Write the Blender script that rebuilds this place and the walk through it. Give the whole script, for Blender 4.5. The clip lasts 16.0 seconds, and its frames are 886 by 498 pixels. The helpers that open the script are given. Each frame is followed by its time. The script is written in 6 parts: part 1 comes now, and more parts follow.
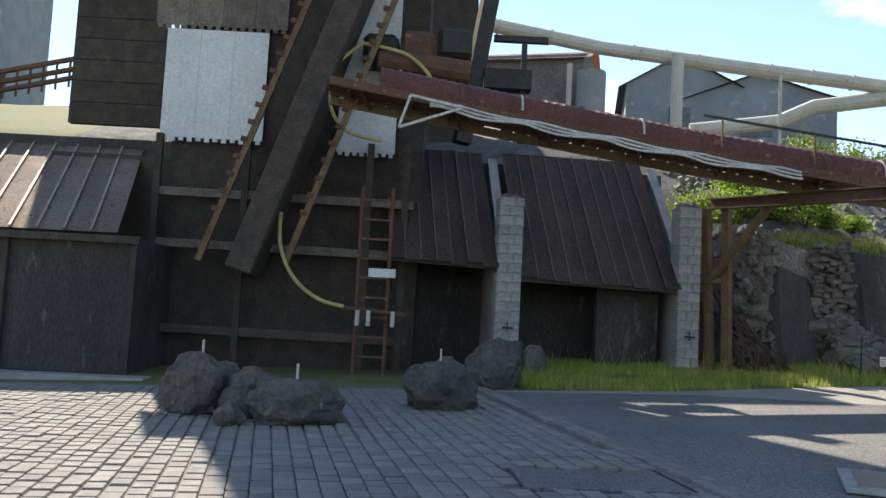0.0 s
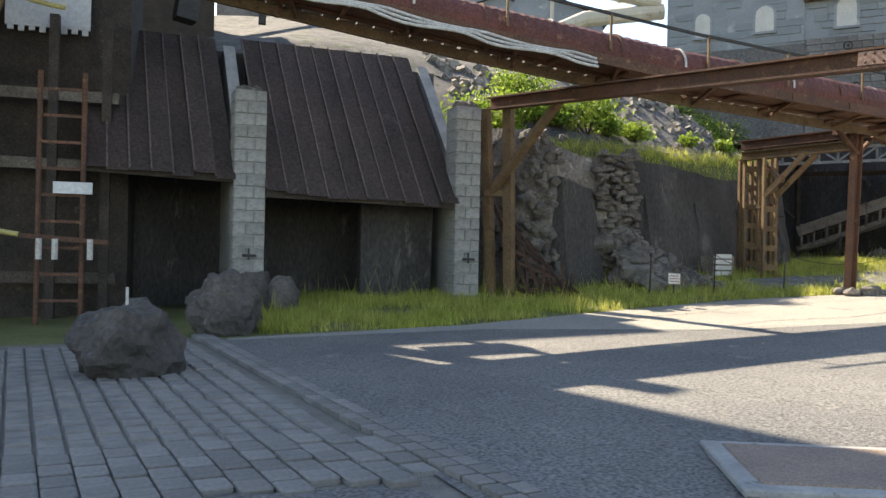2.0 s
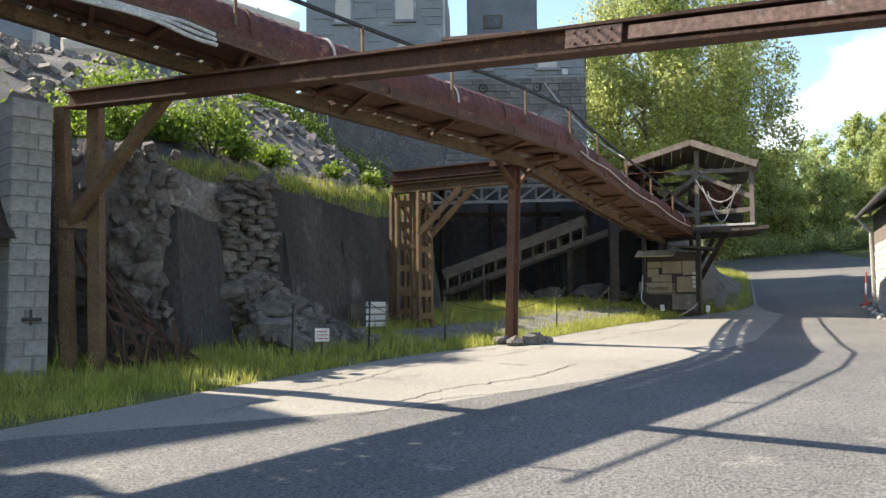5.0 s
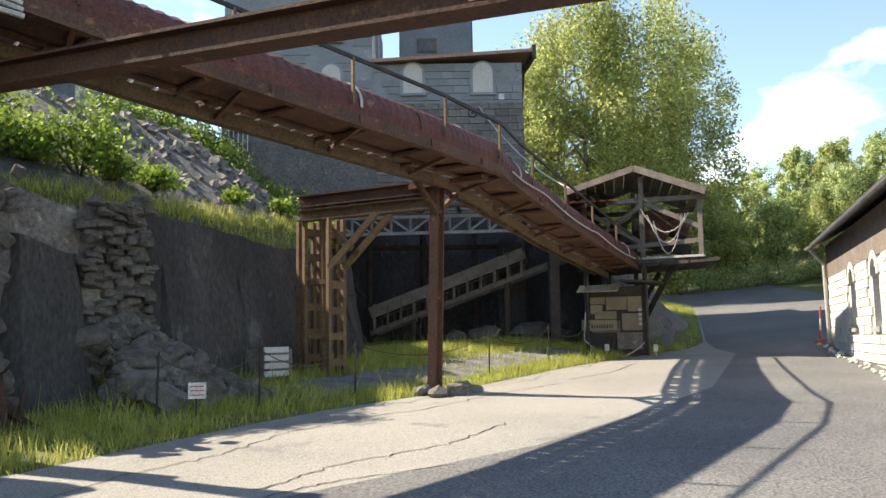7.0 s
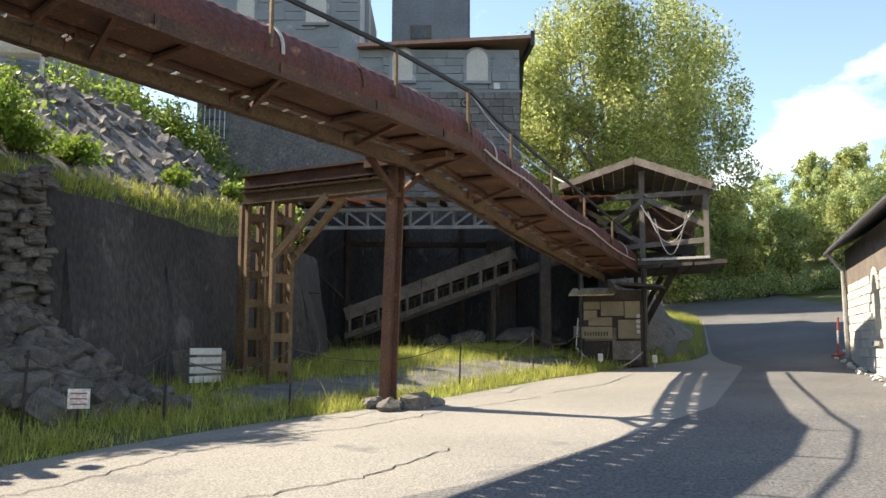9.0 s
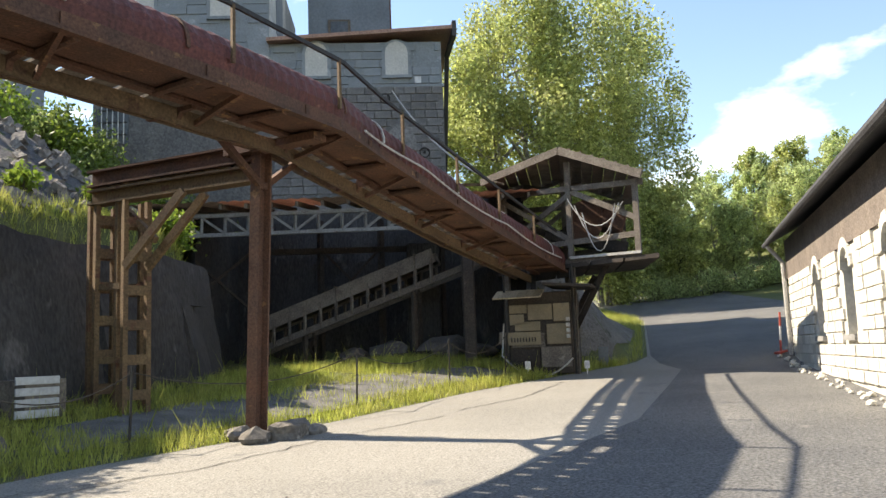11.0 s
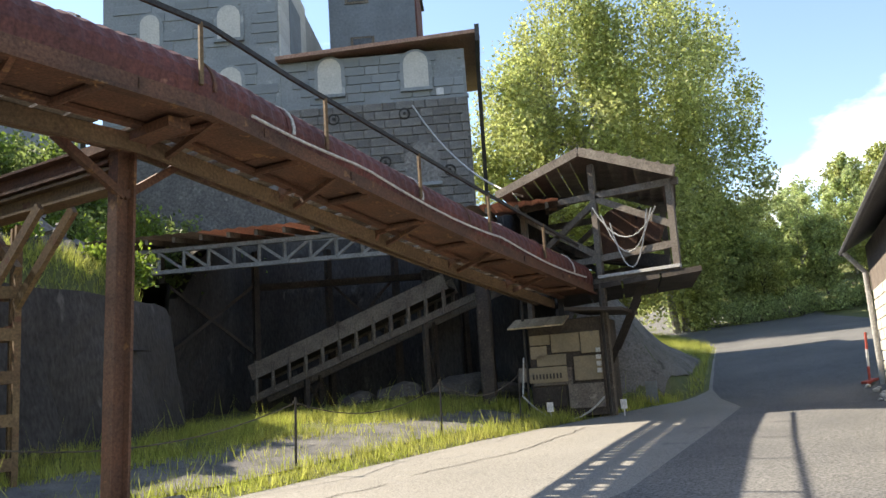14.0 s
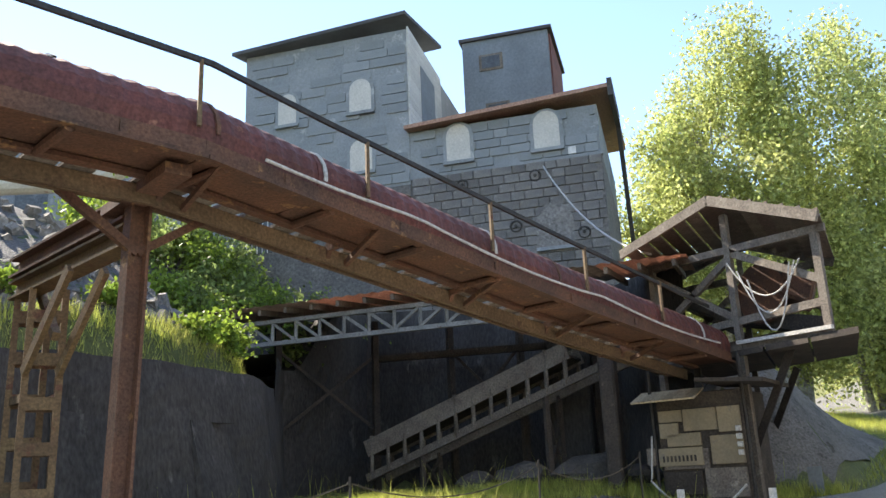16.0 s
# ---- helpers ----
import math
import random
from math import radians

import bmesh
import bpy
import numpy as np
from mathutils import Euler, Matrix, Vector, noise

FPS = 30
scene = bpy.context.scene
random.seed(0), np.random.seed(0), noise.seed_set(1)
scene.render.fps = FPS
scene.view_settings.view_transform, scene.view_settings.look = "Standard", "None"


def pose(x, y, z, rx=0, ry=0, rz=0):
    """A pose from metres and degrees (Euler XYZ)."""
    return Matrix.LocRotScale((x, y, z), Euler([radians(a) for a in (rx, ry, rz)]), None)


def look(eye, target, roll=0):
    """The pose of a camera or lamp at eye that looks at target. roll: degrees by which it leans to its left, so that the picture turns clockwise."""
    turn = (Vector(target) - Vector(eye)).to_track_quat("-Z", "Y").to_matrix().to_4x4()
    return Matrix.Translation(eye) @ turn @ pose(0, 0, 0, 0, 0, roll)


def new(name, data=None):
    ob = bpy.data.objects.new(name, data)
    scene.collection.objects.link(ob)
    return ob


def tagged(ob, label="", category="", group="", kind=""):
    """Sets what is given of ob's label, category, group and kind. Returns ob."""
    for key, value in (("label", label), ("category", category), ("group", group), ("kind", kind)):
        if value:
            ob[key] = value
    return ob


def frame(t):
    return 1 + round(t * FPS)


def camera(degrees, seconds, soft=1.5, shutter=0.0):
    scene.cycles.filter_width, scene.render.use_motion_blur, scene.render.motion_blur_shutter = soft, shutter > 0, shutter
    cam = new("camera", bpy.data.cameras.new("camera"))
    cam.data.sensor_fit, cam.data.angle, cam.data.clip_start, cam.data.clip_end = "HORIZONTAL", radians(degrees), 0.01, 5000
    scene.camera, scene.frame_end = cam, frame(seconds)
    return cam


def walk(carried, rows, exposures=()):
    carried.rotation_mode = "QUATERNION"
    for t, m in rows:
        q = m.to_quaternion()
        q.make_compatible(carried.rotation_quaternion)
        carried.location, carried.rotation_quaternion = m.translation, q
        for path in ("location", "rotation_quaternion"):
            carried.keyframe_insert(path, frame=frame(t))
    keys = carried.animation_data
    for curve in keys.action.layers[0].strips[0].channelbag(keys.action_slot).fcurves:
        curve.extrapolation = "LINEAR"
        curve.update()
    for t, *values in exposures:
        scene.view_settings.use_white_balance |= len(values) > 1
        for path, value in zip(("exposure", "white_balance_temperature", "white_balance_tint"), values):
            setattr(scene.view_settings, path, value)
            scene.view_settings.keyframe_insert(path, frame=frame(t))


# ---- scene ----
cam = camera(56.0, 16.0)
PATH = [
    (0, (-0.210, -1.344, 1.506), (-0.202, 0.649, 1.667), 3.0),
    (0.5, (-0.038, -0.190, 1.434), (0.133, 1.799, 1.551), 0.9),
    (1, (0.143, 0.651, 1.475), (0.374, 2.637, 1.516), 2.4),
    (1.5, (0.447, 1.619, 1.440), (0.917, 3.563, 1.488), 1.2),
    (2, (0.707, 2.374, 1.418), (1.253, 4.298, 1.430), 1.1),
    (2.5, (0.988, 2.969, 1.463), (1.688, 4.843, 1.471), 2.1),
    (3, (1.299, 3.774, 1.438), (2.014, 5.639, 1.546), 1.1),
    (3.5, (1.518, 4.467, 1.455), (2.302, 6.298, 1.637), 1.0),
    (4, (1.833, 4.942, 1.454), (2.793, 6.684, 1.661), 1.6),
    (4.5, (2.304, 5.549, 1.488), (3.404, 7.211, 1.651), 2.7),
    (5, (2.705, 5.912, 1.520), (3.993, 7.436, 1.648), -0.4),
    (7.5, (5.092, 7.444, 1.647), (6.504, 8.833, 1.926), -0.4),
    (8, (5.515, 7.551, 1.629), (6.931, 8.916, 1.995), 1.1),
    (8.5, (6.078, 7.934, 1.636), (7.435, 9.366, 1.965), 0.6),
    (9, (6.689, 8.263, 1.602), (8.050, 9.710, 1.831), 0.2),
    (9.5, (7.207, 8.490, 1.636), (8.653, 9.858, 1.833), -3.0),
    (9.7, (7.421, 8.549, 1.636), (8.870, 9.916, 1.815), -1.5),
    (11.8, (9.458, 9.093, 1.646), (10.889, 10.460, 1.930), -2.4),
    (12, (9.676, 9.131, 1.663), (11.079, 10.533, 1.917), -2.9),
    (12.5, (10.212, 9.214, 1.671), (11.579, 10.633, 2.015), -2.7),
    (13, (10.864, 9.362, 1.649), (12.134, 10.865, 2.005), -5.0),
    (13.5, (11.338, 9.456, 1.670), (12.685, 10.903, 1.974), -2.6),
    (14, (11.904, 9.621, 1.694), (13.179, 11.123, 2.036), -3.8),
    (14.5, (12.453, 9.665, 1.685), (13.620, 11.236, 2.097), -3.5),
    (15, (12.924, 9.759, 1.702), (14.061, 11.347, 2.136), -5.2),
    (15.5, (13.409, 9.778, 1.670), (14.429, 11.442, 2.108), -4.4),
    (16, (13.754, 9.921, 1.664), (14.660, 11.620, 2.205), -2.5),
]
EXPOSURES = [(0, 1.3, 7200, 10), (1, 1.6, 7600, 10), (2, 1.85, 8000, 10), (3.5, 1.9, 7700, 10), (5, 1.55, 7300, 10), (9, 1.5, 7600, 10), (13.5, 1.45, 7400, 10), (14.5, 1.7, 7400, 10), (15.5, 1.9, 7200, 10), (16, 1.95, 7200, 10)]
walk(cam, [(t, look(eye, target, roll)) for t, eye, target, roll in PATH], EXPOSURES)

# ---- light ----
SUN_YAW, SUN_UP = 21.0, 43.8
sun_way = Vector((-math.sin(radians(SUN_YAW)) * math.cos(radians(SUN_UP)), math.cos(radians(SUN_YAW)) * math.cos(radians(SUN_UP)), math.sin(radians(SUN_UP))))
sun = new("sun", bpy.data.lights.new("sun", "SUN"))
sun.data.energy, sun.data.angle, sun.data.color = 4.5, radians(0.6), (1.0, 0.95, 0.86)
sun.matrix_world = look(sun_way * 100, (0, 0, 0))

world = bpy.data.worlds.new("sky")
scene.world = world
world.use_nodes = True
wt = world.node_tree
wt.nodes.clear()
sky = wt.nodes.new("ShaderNodeTexSky")
sky.sky_type, sky.sun_disc = "NISHITA", False
sky.sun_elevation, sky.sun_rotation = radians(SUN_UP), radians(-SUN_YAW)
sky.air_density, sky.dust_density, sky.ozone_density = 0.9, 0.0, 2.0
wco = wt.nodes.new("ShaderNodeTexCoord")
wmap = wt.nodes.new("ShaderNodeMapping")
wmap.inputs["Scale"].default_value = (1.0, 1.0, 2.2)
wmap.inputs["Location"].default_value = (3.7, 1.3, 0.4)
wnoise = wt.nodes.new("ShaderNodeTexNoise")
wnoise.inputs["Scale"].default_value, wnoise.inputs["Detail"].default_value, wnoise.inputs["Roughness"].default_value = 2.6, 7.0, 0.55
wramp = wt.nodes.new("ShaderNodeValToRGB")
wramp.color_ramp.elements[0].position, wramp.color_ramp.elements[1].position = 0.585, 0.74
wmix = wt.nodes.new("ShaderNodeMix")
wmix.data_type = "RGBA"
wmix.inputs[7].default_value = (8.5, 8.7, 9.0, 1)
wback = wt.nodes.new("ShaderNodeBackground")
wback.inputs["Strength"].default_value = 0.12
wout = wt.nodes.new("ShaderNodeOutputWorld")
wt.links.new(wco.outputs["Generated"], wmap.inputs["Vector"])
wt.links.new(wmap.outputs["Vector"], wnoise.inputs["Vector"])
wt.links.new(wnoise.outputs["Fac"], wramp.inputs["Fac"])
wt.links.new(wramp.outputs["Color"], wmix.inputs[0])
wt.links.new(sky.outputs["Color"], wmix.inputs[6])
wt.links.new(wmix.outputs[2], wback.inputs["Color"])
wt.links.new(wback.outputs["Background"], wout.inputs["Surface"])


# ---- materials ----
def material(name, a, b, scale=3.0, rough=0.8, metal=0.0, fine=40.0, bump=0.3, third=None, spot=0.62, stretch=(1, 1, 1), vary=0.0, spec=0.3, dist=0.01, grit=1.0):
    """Two colours mixed by coarse noise, a third in patches, fine grain in colour and relief."""
    m = bpy.data.materials.new(name)
    m.use_nodes = True
    t = m.node_tree
    n = t.nodes
    bsdf = n["Principled BSDF"]
    co = n.new("ShaderNodeTexCoord")
    mp = n.new("ShaderNodeMapping")
    mp.inputs["Scale"].default_value = stretch
    t.links.new(co.outputs["Object"], mp.inputs["Vector"])

    def nz(s, detail, rgh=0.55):
        q = n.new("ShaderNodeTexNoise")
        q.inputs["Scale"].default_value, q.inputs["Detail"].default_value, q.inputs["Roughness"].default_value = s, detail, rgh
        t.links.new(mp.outputs["Vector"], q.inputs["Vector"])
        return q

    def mix(fac, c1, c2, kind="MIX"):
        q = n.new("ShaderNodeMix")
        q.data_type, q.blend_type = "RGBA", kind
        for sock, c in ((q.inputs[0], fac), (q.inputs[6], c1), (q.inputs[7], c2)):
            if isinstance(c, (int, float)):
                sock.default_value = c
            elif isinstance(c, tuple):
                sock.default_value = (*c, 1)
            else:
                t.links.new(c, sock)
        return q.outputs[2]

    def ramp(src, lo, hi):
        q = n.new("ShaderNodeMapRange")
        q.inputs["From Min"].default_value, q.inputs["From Max"].default_value = lo, hi
        t.links.new(src, q.inputs["Value"])
        return q.outputs[0]

    big, small = nz(scale, 5), nz(fine, 4, 0.6)
    col = mix(ramp(big.outputs["Fac"], 0.35, 0.65), tuple(a), tuple(b))
    if third:
        other = nz(scale * 2.3, 6, 0.65)
        col = mix(ramp(other.outputs["Fac"], spot, spot + 0.06), col, tuple(third))
    grain = ramp(small.outputs["Fac"], 0.25, 0.75)
    g = n.new("ShaderNodeMapRange")
    g.inputs["To Min"].default_value, g.inputs["To Max"].default_value = 1 - 0.52 * grit, 1 + 0.42 * grit
    t.links.new(grain, g.inputs["Value"])
    col = mix(1.0, col, g.outputs[0], "MULTIPLY")
    if vary:
        info = n.new("ShaderNodeObjectInfo")
        v = n.new("ShaderNodeMapRange")
        v.inputs["To Min"].default_value, v.inputs["To Max"].default_value = 1 - vary, 1 + vary
        t.links.new(info.outputs["Random"], v.inputs["Value"])
        col = mix(1.0, col, v.outputs[0], "MULTIPLY")
    t.links.new(col, bsdf.inputs["Base Color"])
    rr = n.new("ShaderNodeMapRange")
    rr.inputs["To Min"].default_value, rr.inputs["To Max"].default_value = max(0.05, rough - 0.12), min(1, rough + 0.1)
    t.links.new(big.outputs["Fac"], rr.inputs["Value"])
    t.links.new(rr.outputs[0], bsdf.inputs["Roughness"])
    bsdf.inputs["Metallic"].default_value = metal
    bsdf.inputs["Specular IOR Level"].default_value = spec
    if bump:
        bp = n.new("ShaderNodeBump")
        bp.inputs["Strength"].default_value, bp.inputs["Distance"].default_value = bump, dist
        t.links.new(small.outputs["Fac"], bp.inputs["Height"])
        t.links.new(bp.outputs["Normal"], bsdf.inputs["Normal"])
    return m


def leafy(name, a, b, scale=0.5):
    m = material(name, a, b, scale=scale, rough=0.55, fine=3.0, bump=0, spec=0.25)
    t = m.node_tree
    isl = t.nodes.new("ShaderNodeNewGeometry")
    bs = t.nodes["Principled BSDF"]
    src = bs.inputs["Base Color"].links[0].from_socket
    v = t.nodes.new("ShaderNodeMapRange")
    v.inputs["To Min"].default_value, v.inputs["To Max"].default_value = 0.6, 1.35
    t.links.new(isl.outputs["Random Per Island"], v.inputs["Value"])
    q = t.nodes.new("ShaderNodeMix")
    q.data_type, q.blend_type = "RGBA", "MULTIPLY"
    q.inputs[0].default_value = 1
    t.links.new(src, q.inputs[6])
    t.links.new(v.outputs[0], q.inputs[7])
    t.links.new(q.outputs[2], bs.inputs["Base Color"])
    tr = t.nodes.new("ShaderNodeBsdfTranslucent")
    t.links.new(q.outputs[2], tr.inputs["Color"])
    mx = t.nodes.new("ShaderNodeMixShader")
    mx.inputs["Fac"].default_value = 0.5
    t.links.new(bs.outputs[0], mx.inputs[1])
    t.links.new(tr.outputs[0], mx.inputs[2])
    t.links.new(mx.outputs[0], t.nodes["Material Output"].inputs["Surface"])
    return m


M_ASPHALT = material("old_asphalt", (0.235, 0.222, 0.20), (0.285, 0.268, 0.24), 0.35, 0.9, fine=48, grit=1.3, bump=0.9, third=(0.19, 0.182, 0.172), spot=0.62)
M_ASPHALT2 = material("coarse_asphalt", (0.125, 0.123, 0.122), (0.175, 0.17, 0.163), 0.5, 0.9, fine=34, bump=1.0, third=(0.22, 0.21, 0.195), spot=0.64, dist=0.025, grit=1.55)
M_GROUND = material("grassy_soil", (0.09, 0.105, 0.035), (0.13, 0.135, 0.05), 0.8, 0.95, fine=25, bump=0.6, third=(0.13, 0.11, 0.08), spot=0.58)
M_GRAVEL = material("gravel", (0.22, 0.21, 0.20), (0.13, 0.125, 0.12), 2.5, 0.95, fine=55, bump=1.0, third=(0.12, 0.13, 0.05), spot=0.6, dist=0.03)
M_SCREE = material("scree_soil", (0.13, 0.12, 0.12), (0.075, 0.072, 0.075), 1.5, 0.95, fine=22, bump=1.0, third=(0.05, 0.075, 0.02), spot=0.56, dist=0.05)
M_SPOIL = material("grey_brown_spoil", (0.21, 0.19, 0.17), (0.14, 0.128, 0.118), 1.3, 0.95, fine=20, bump=1.0, third=(0.085, 0.08, 0.06), spot=0.57, dist=0.05)
M_PAVER = material("granite_setts", (0.225, 0.212, 0.195), (0.165, 0.157, 0.148), 4, 0.85, fine=120, bump=0.5, vary=0.18)
M_JOINT = material("sandy_joints", (0.13, 0.122, 0.108), (0.18, 0.168, 0.145), 5, 0.95, fine=90, bump=0.5)
M_BLOCK = material("concrete_block", (0.30, 0.29, 0.275), (0.22, 0.215, 0.21), 3, 0.92, fine=45, bump=0.7, third=(0.15, 0.14, 0.13), spot=0.62, vary=0.15, grit=0.4)
M_ROCK = material("quarry_rock", (0.20, 0.175, 0.15), (0.12, 0.11, 0.105), 1.6, 0.9, fine=14, bump=0.9, third=(0.27, 0.25, 0.22), spot=0.6, vary=0.3, dist=0.04)
M_BASALT = material("dark_boulder", (0.10, 0.088, 0.078), (0.06, 0.055, 0.052), 2.0, 0.85, fine=16, bump=1.0, third=(0.17, 0.155, 0.14), spot=0.63, vary=0.2, dist=0.03)
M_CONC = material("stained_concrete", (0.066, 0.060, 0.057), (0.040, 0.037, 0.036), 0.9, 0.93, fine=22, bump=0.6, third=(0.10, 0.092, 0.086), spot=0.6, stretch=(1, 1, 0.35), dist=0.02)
M_RUST = material("rusted_steel", (0.135, 0.064, 0.040), (0.088, 0.050, 0.037), 2.2, 0.78, metal=0.15, fine=35, bump=0.4, third=(0.22, 0.12, 0.06), spot=0.6, vary=0.12)
M_DARKRUST = material("dark_rusty_scrap", (0.075, 0.04, 0.028), (0.045, 0.028, 0.022), 3, 0.85, metal=0.1, fine=30, bump=0.5, vary=0.25)
M_RUSTRED = material("red_rust_pipe", (0.135, 0.044, 0.036), (0.092, 0.036, 0.031), 1.6, 0.62, metal=0.2, fine=26, bump=0.3, third=(0.24, 0.11, 0.075), spot=0.63)
M_OLDBEAM = material("brown_weathered_beam", (0.15, 0.10, 0.06), (0.105, 0.07, 0.045), 2.0, 0.8, fine=30, bump=0.4, third=(0.085, 0.05, 0.035), spot=0.58)
M_OCHRE = material("weathered_ochre_steel", (0.17, 0.112, 0.058), (0.12, 0.074, 0.043), 2.0, 0.75, metal=0.1, fine=30, bump=0.4, third=(0.12, 0.055, 0.035), spot=0.58, vary=0.1)
M_ROOF = material("rusty_sheet_roof", (0.125, 0.088, 0.074), (0.10, 0.076, 0.068), 1.2, 0.75, metal=0.1, fine=18, bump=0.4, third=(0.145, 0.115, 0.10), spot=0.62, stretch=(1, 1, 0.6), vary=0.12)
# Brown tin, its base colour lightened to stand in for sun on the roof.
M_ROOFLIT = material("brown_tin_roof_sunlit", (0.26, 0.185, 0.13), (0.33, 0.26, 0.20), 1.6, 0.5, metal=0.35, fine=20, bump=0.3, third=(0.17, 0.10, 0.07), spot=0.6, vary=0.12)
M_TILE = material("red_roof_sheet", (0.34, 0.20, 0.15), (0.28, 0.17, 0.13), 1.8, 0.8, fine=20, bump=0.4, third=(0.42, 0.36, 0.30), spot=0.62, vary=0.2)
M_WOOD = material("grey_weathered_wood", (0.17, 0.145, 0.12), (0.115, 0.095, 0.08), 3, 0.9, fine=30, bump=0.5, third=(0.22, 0.19, 0.16), spot=0.62, stretch=(1, 1, 1), vary=0.2)
M_DARKWOOD = material("dark_stained_wood", (0.07, 0.055, 0.045), (0.045, 0.038, 0.033), 2.5, 0.9, fine=28, bump=0.5, third=(0.11, 0.085, 0.07), spot=0.63, vary=0.2)
M_TRUSS = material("pale_grey_truss_steel", (0.24, 0.235, 0.225), (0.18, 0.175, 0.165), 3, 0.7, metal=0.2, fine=30, bump=0.2, third=(0.14, 0.09, 0.07), spot=0.63)
M_PLASTER = material("grey_cement_render", (0.245, 0.265, 0.285), (0.20, 0.22, 0.24), 0.7, 0.92, fine=16, bump=0.3, third=(0.33, 0.345, 0.36), spot=0.6, vary=0.1, dist=0.02, grit=0.4)
M_STONE = material("grey_rubble_masonry", (0.185, 0.175, 0.17), (0.14, 0.135, 0.135), 1.4, 0.93, fine=12, bump=0.8, third=(0.24, 0.23, 0.22), spot=0.6, vary=0.22, dist=0.03)
M_PALE = material("pale_plank_cladding", (0.50, 0.50, 0.49), (0.42, 0.42, 0.42), 1.2, 0.85, fine=18, bump=0.25, third=(0.30, 0.31, 0.32), spot=0.66, vary=0.1, grit=0.4)
M_WHITE = material("dirty_white_sheet", (0.60, 0.60, 0.60), (0.50, 0.50, 0.51), 0.9, 0.8, fine=14, bump=0.2, third=(0.36, 0.35, 0.34), spot=0.66, grit=0.4)
M_SHEET = material("blue_grey_sheet", (0.16, 0.185, 0.215), (0.13, 0.15, 0.175), 0.8, 0.7, fine=12, bump=0.2, third=(0.22, 0.24, 0.26), spot=0.66, grit=0.4)
M_LIME = material("whitewashed_stone", (0.66, 0.63, 0.57), (0.56, 0.53, 0.47), 1.3, 0.93, fine=14, bump=0.7, third=(0.45, 0.42, 0.37), spot=0.63, vary=0.14, dist=0.02, grit=0.4)
M_BRICK = material("brown_grey_brick_band", (0.20, 0.165, 0.14), (0.15, 0.125, 0.11), 2.5, 0.92, fine=25, bump=0.6)
M_SLATE = material("dark_roof_felt", (0.05, 0.05, 0.055), (0.075, 0.075, 0.08), 1.2, 0.8, fine=25, bump=0.4)
M_GLASS = material("dusty_window", (0.055, 0.06, 0.065), (0.09, 0.095, 0.10), 2.0, 0.25, fine=10, bump=0.05, spec=0.5)
M_BOARD = material("pale_window_board", (0.52, 0.50, 0.47), (0.45, 0.44, 0.42), 1.5, 0.85, fine=20, bump=0.2, grit=0.4)
M_YELLOW = material("faded_yellow_hose", (0.42, 0.36, 0.14), (0.33, 0.28, 0.12), 4, 0.6, fine=30, bump=0.2)
M_CABLE = material("pale_cable", (0.50, 0.48, 0.45), (0.40, 0.38, 0.36), 5, 0.6, fine=30, bump=0.1)
M_BLACK = material("black_iron", (0.03, 0.028, 0.027), (0.05, 0.045, 0.042), 4, 0.6, metal=0.4, fine=30, bump=0.2)
M_PIPE = material("cream_painted_pipe", (0.52, 0.49, 0.43), (0.44, 0.41, 0.36), 1.2, 0.6, fine=16, bump=0.2, third=(0.30, 0.20, 0.14), spot=0.64, grit=0.4)
M_SIGN = material("sign_plate", (0.70, 0.66, 0.62), (0.62, 0.58, 0.55), 6, 0.5, fine=30, bump=0)
M_RED = material("faded_red_paint", (0.45, 0.08, 0.06), (0.36, 0.07, 0.05), 4, 0.6, fine=30, bump=0.2)
M_BARK = material("birch_bark", (0.42, 0.40, 0.37), (0.16, 0.14, 0.12), 2.5, 0.9, fine=12, bump=0.5, stretch=(1, 1, 2))
M_DARKBARK = material("dark_bark", (0.09, 0.075, 0.06), (0.06, 0.05, 0.04), 2.5, 0.9, fine=12, bump=0.5)
M_LEAF = leafy("birch_leaf", (0.46, 0.48, 0.19), (0.37, 0.42, 0.14))
M_LEAF2 = leafy("forest_leaf", (0.24, 0.30, 0.10), (0.16, 0.22, 0.07))
M_LEAF3 = leafy("far_wood_leaf", (0.50, 0.56, 0.26), (0.38, 0.46, 0.2))
M_BUSH = leafy("bright_shrub_leaf", (0.25, 0.33, 0.05), (0.16, 0.25, 0.04))
M_GRASS = leafy("grass_blade", (0.38, 0.43, 0.085), (0.43, 0.42, 0.12), 1.5)
M_TAN = material("ochre_panel", (0.27, 0.215, 0.14), (0.21, 0.17, 0.115), 2, 0.85, grit=0.35, fine=25, bump=0.3, third=(0.18, 0.15, 0.12), spot=0.6, vary=0.15)


# ---- mesh helpers ----
ORIGIN = {}


def thing(name, at, label, category, group="", kind=""):
    ob = new(name)
    ob.empty_display_size = 0.2
    ob.location = at
    ORIGIN[ob.name] = Vector(at)
    return tagged(ob, label, category, group, kind)


def shift_of(ob):
    while ob is not None:
        if ob.name in ORIGIN:
            return ORIGIN[ob.name]
        ob = ob.parent
    return Vector((0, 0, 0))


def part(name, bm, mat, parent=None, label=""):
    """Links a bmesh, given in world places, as one mesh under its thing."""
    if parent is not None:
        bmesh.ops.translate(bm, vec=-shift_of(parent), verts=bm.verts)
    bmesh.ops.recalc_face_normals(bm, faces=bm.faces)
    me = bpy.data.meshes.new(name)
    bm.to_mesh(me)
    bm.free()
    me.materials.append(mat)
    ob = new(name, me)
    ob.parent = parent
    return tagged(ob, label)


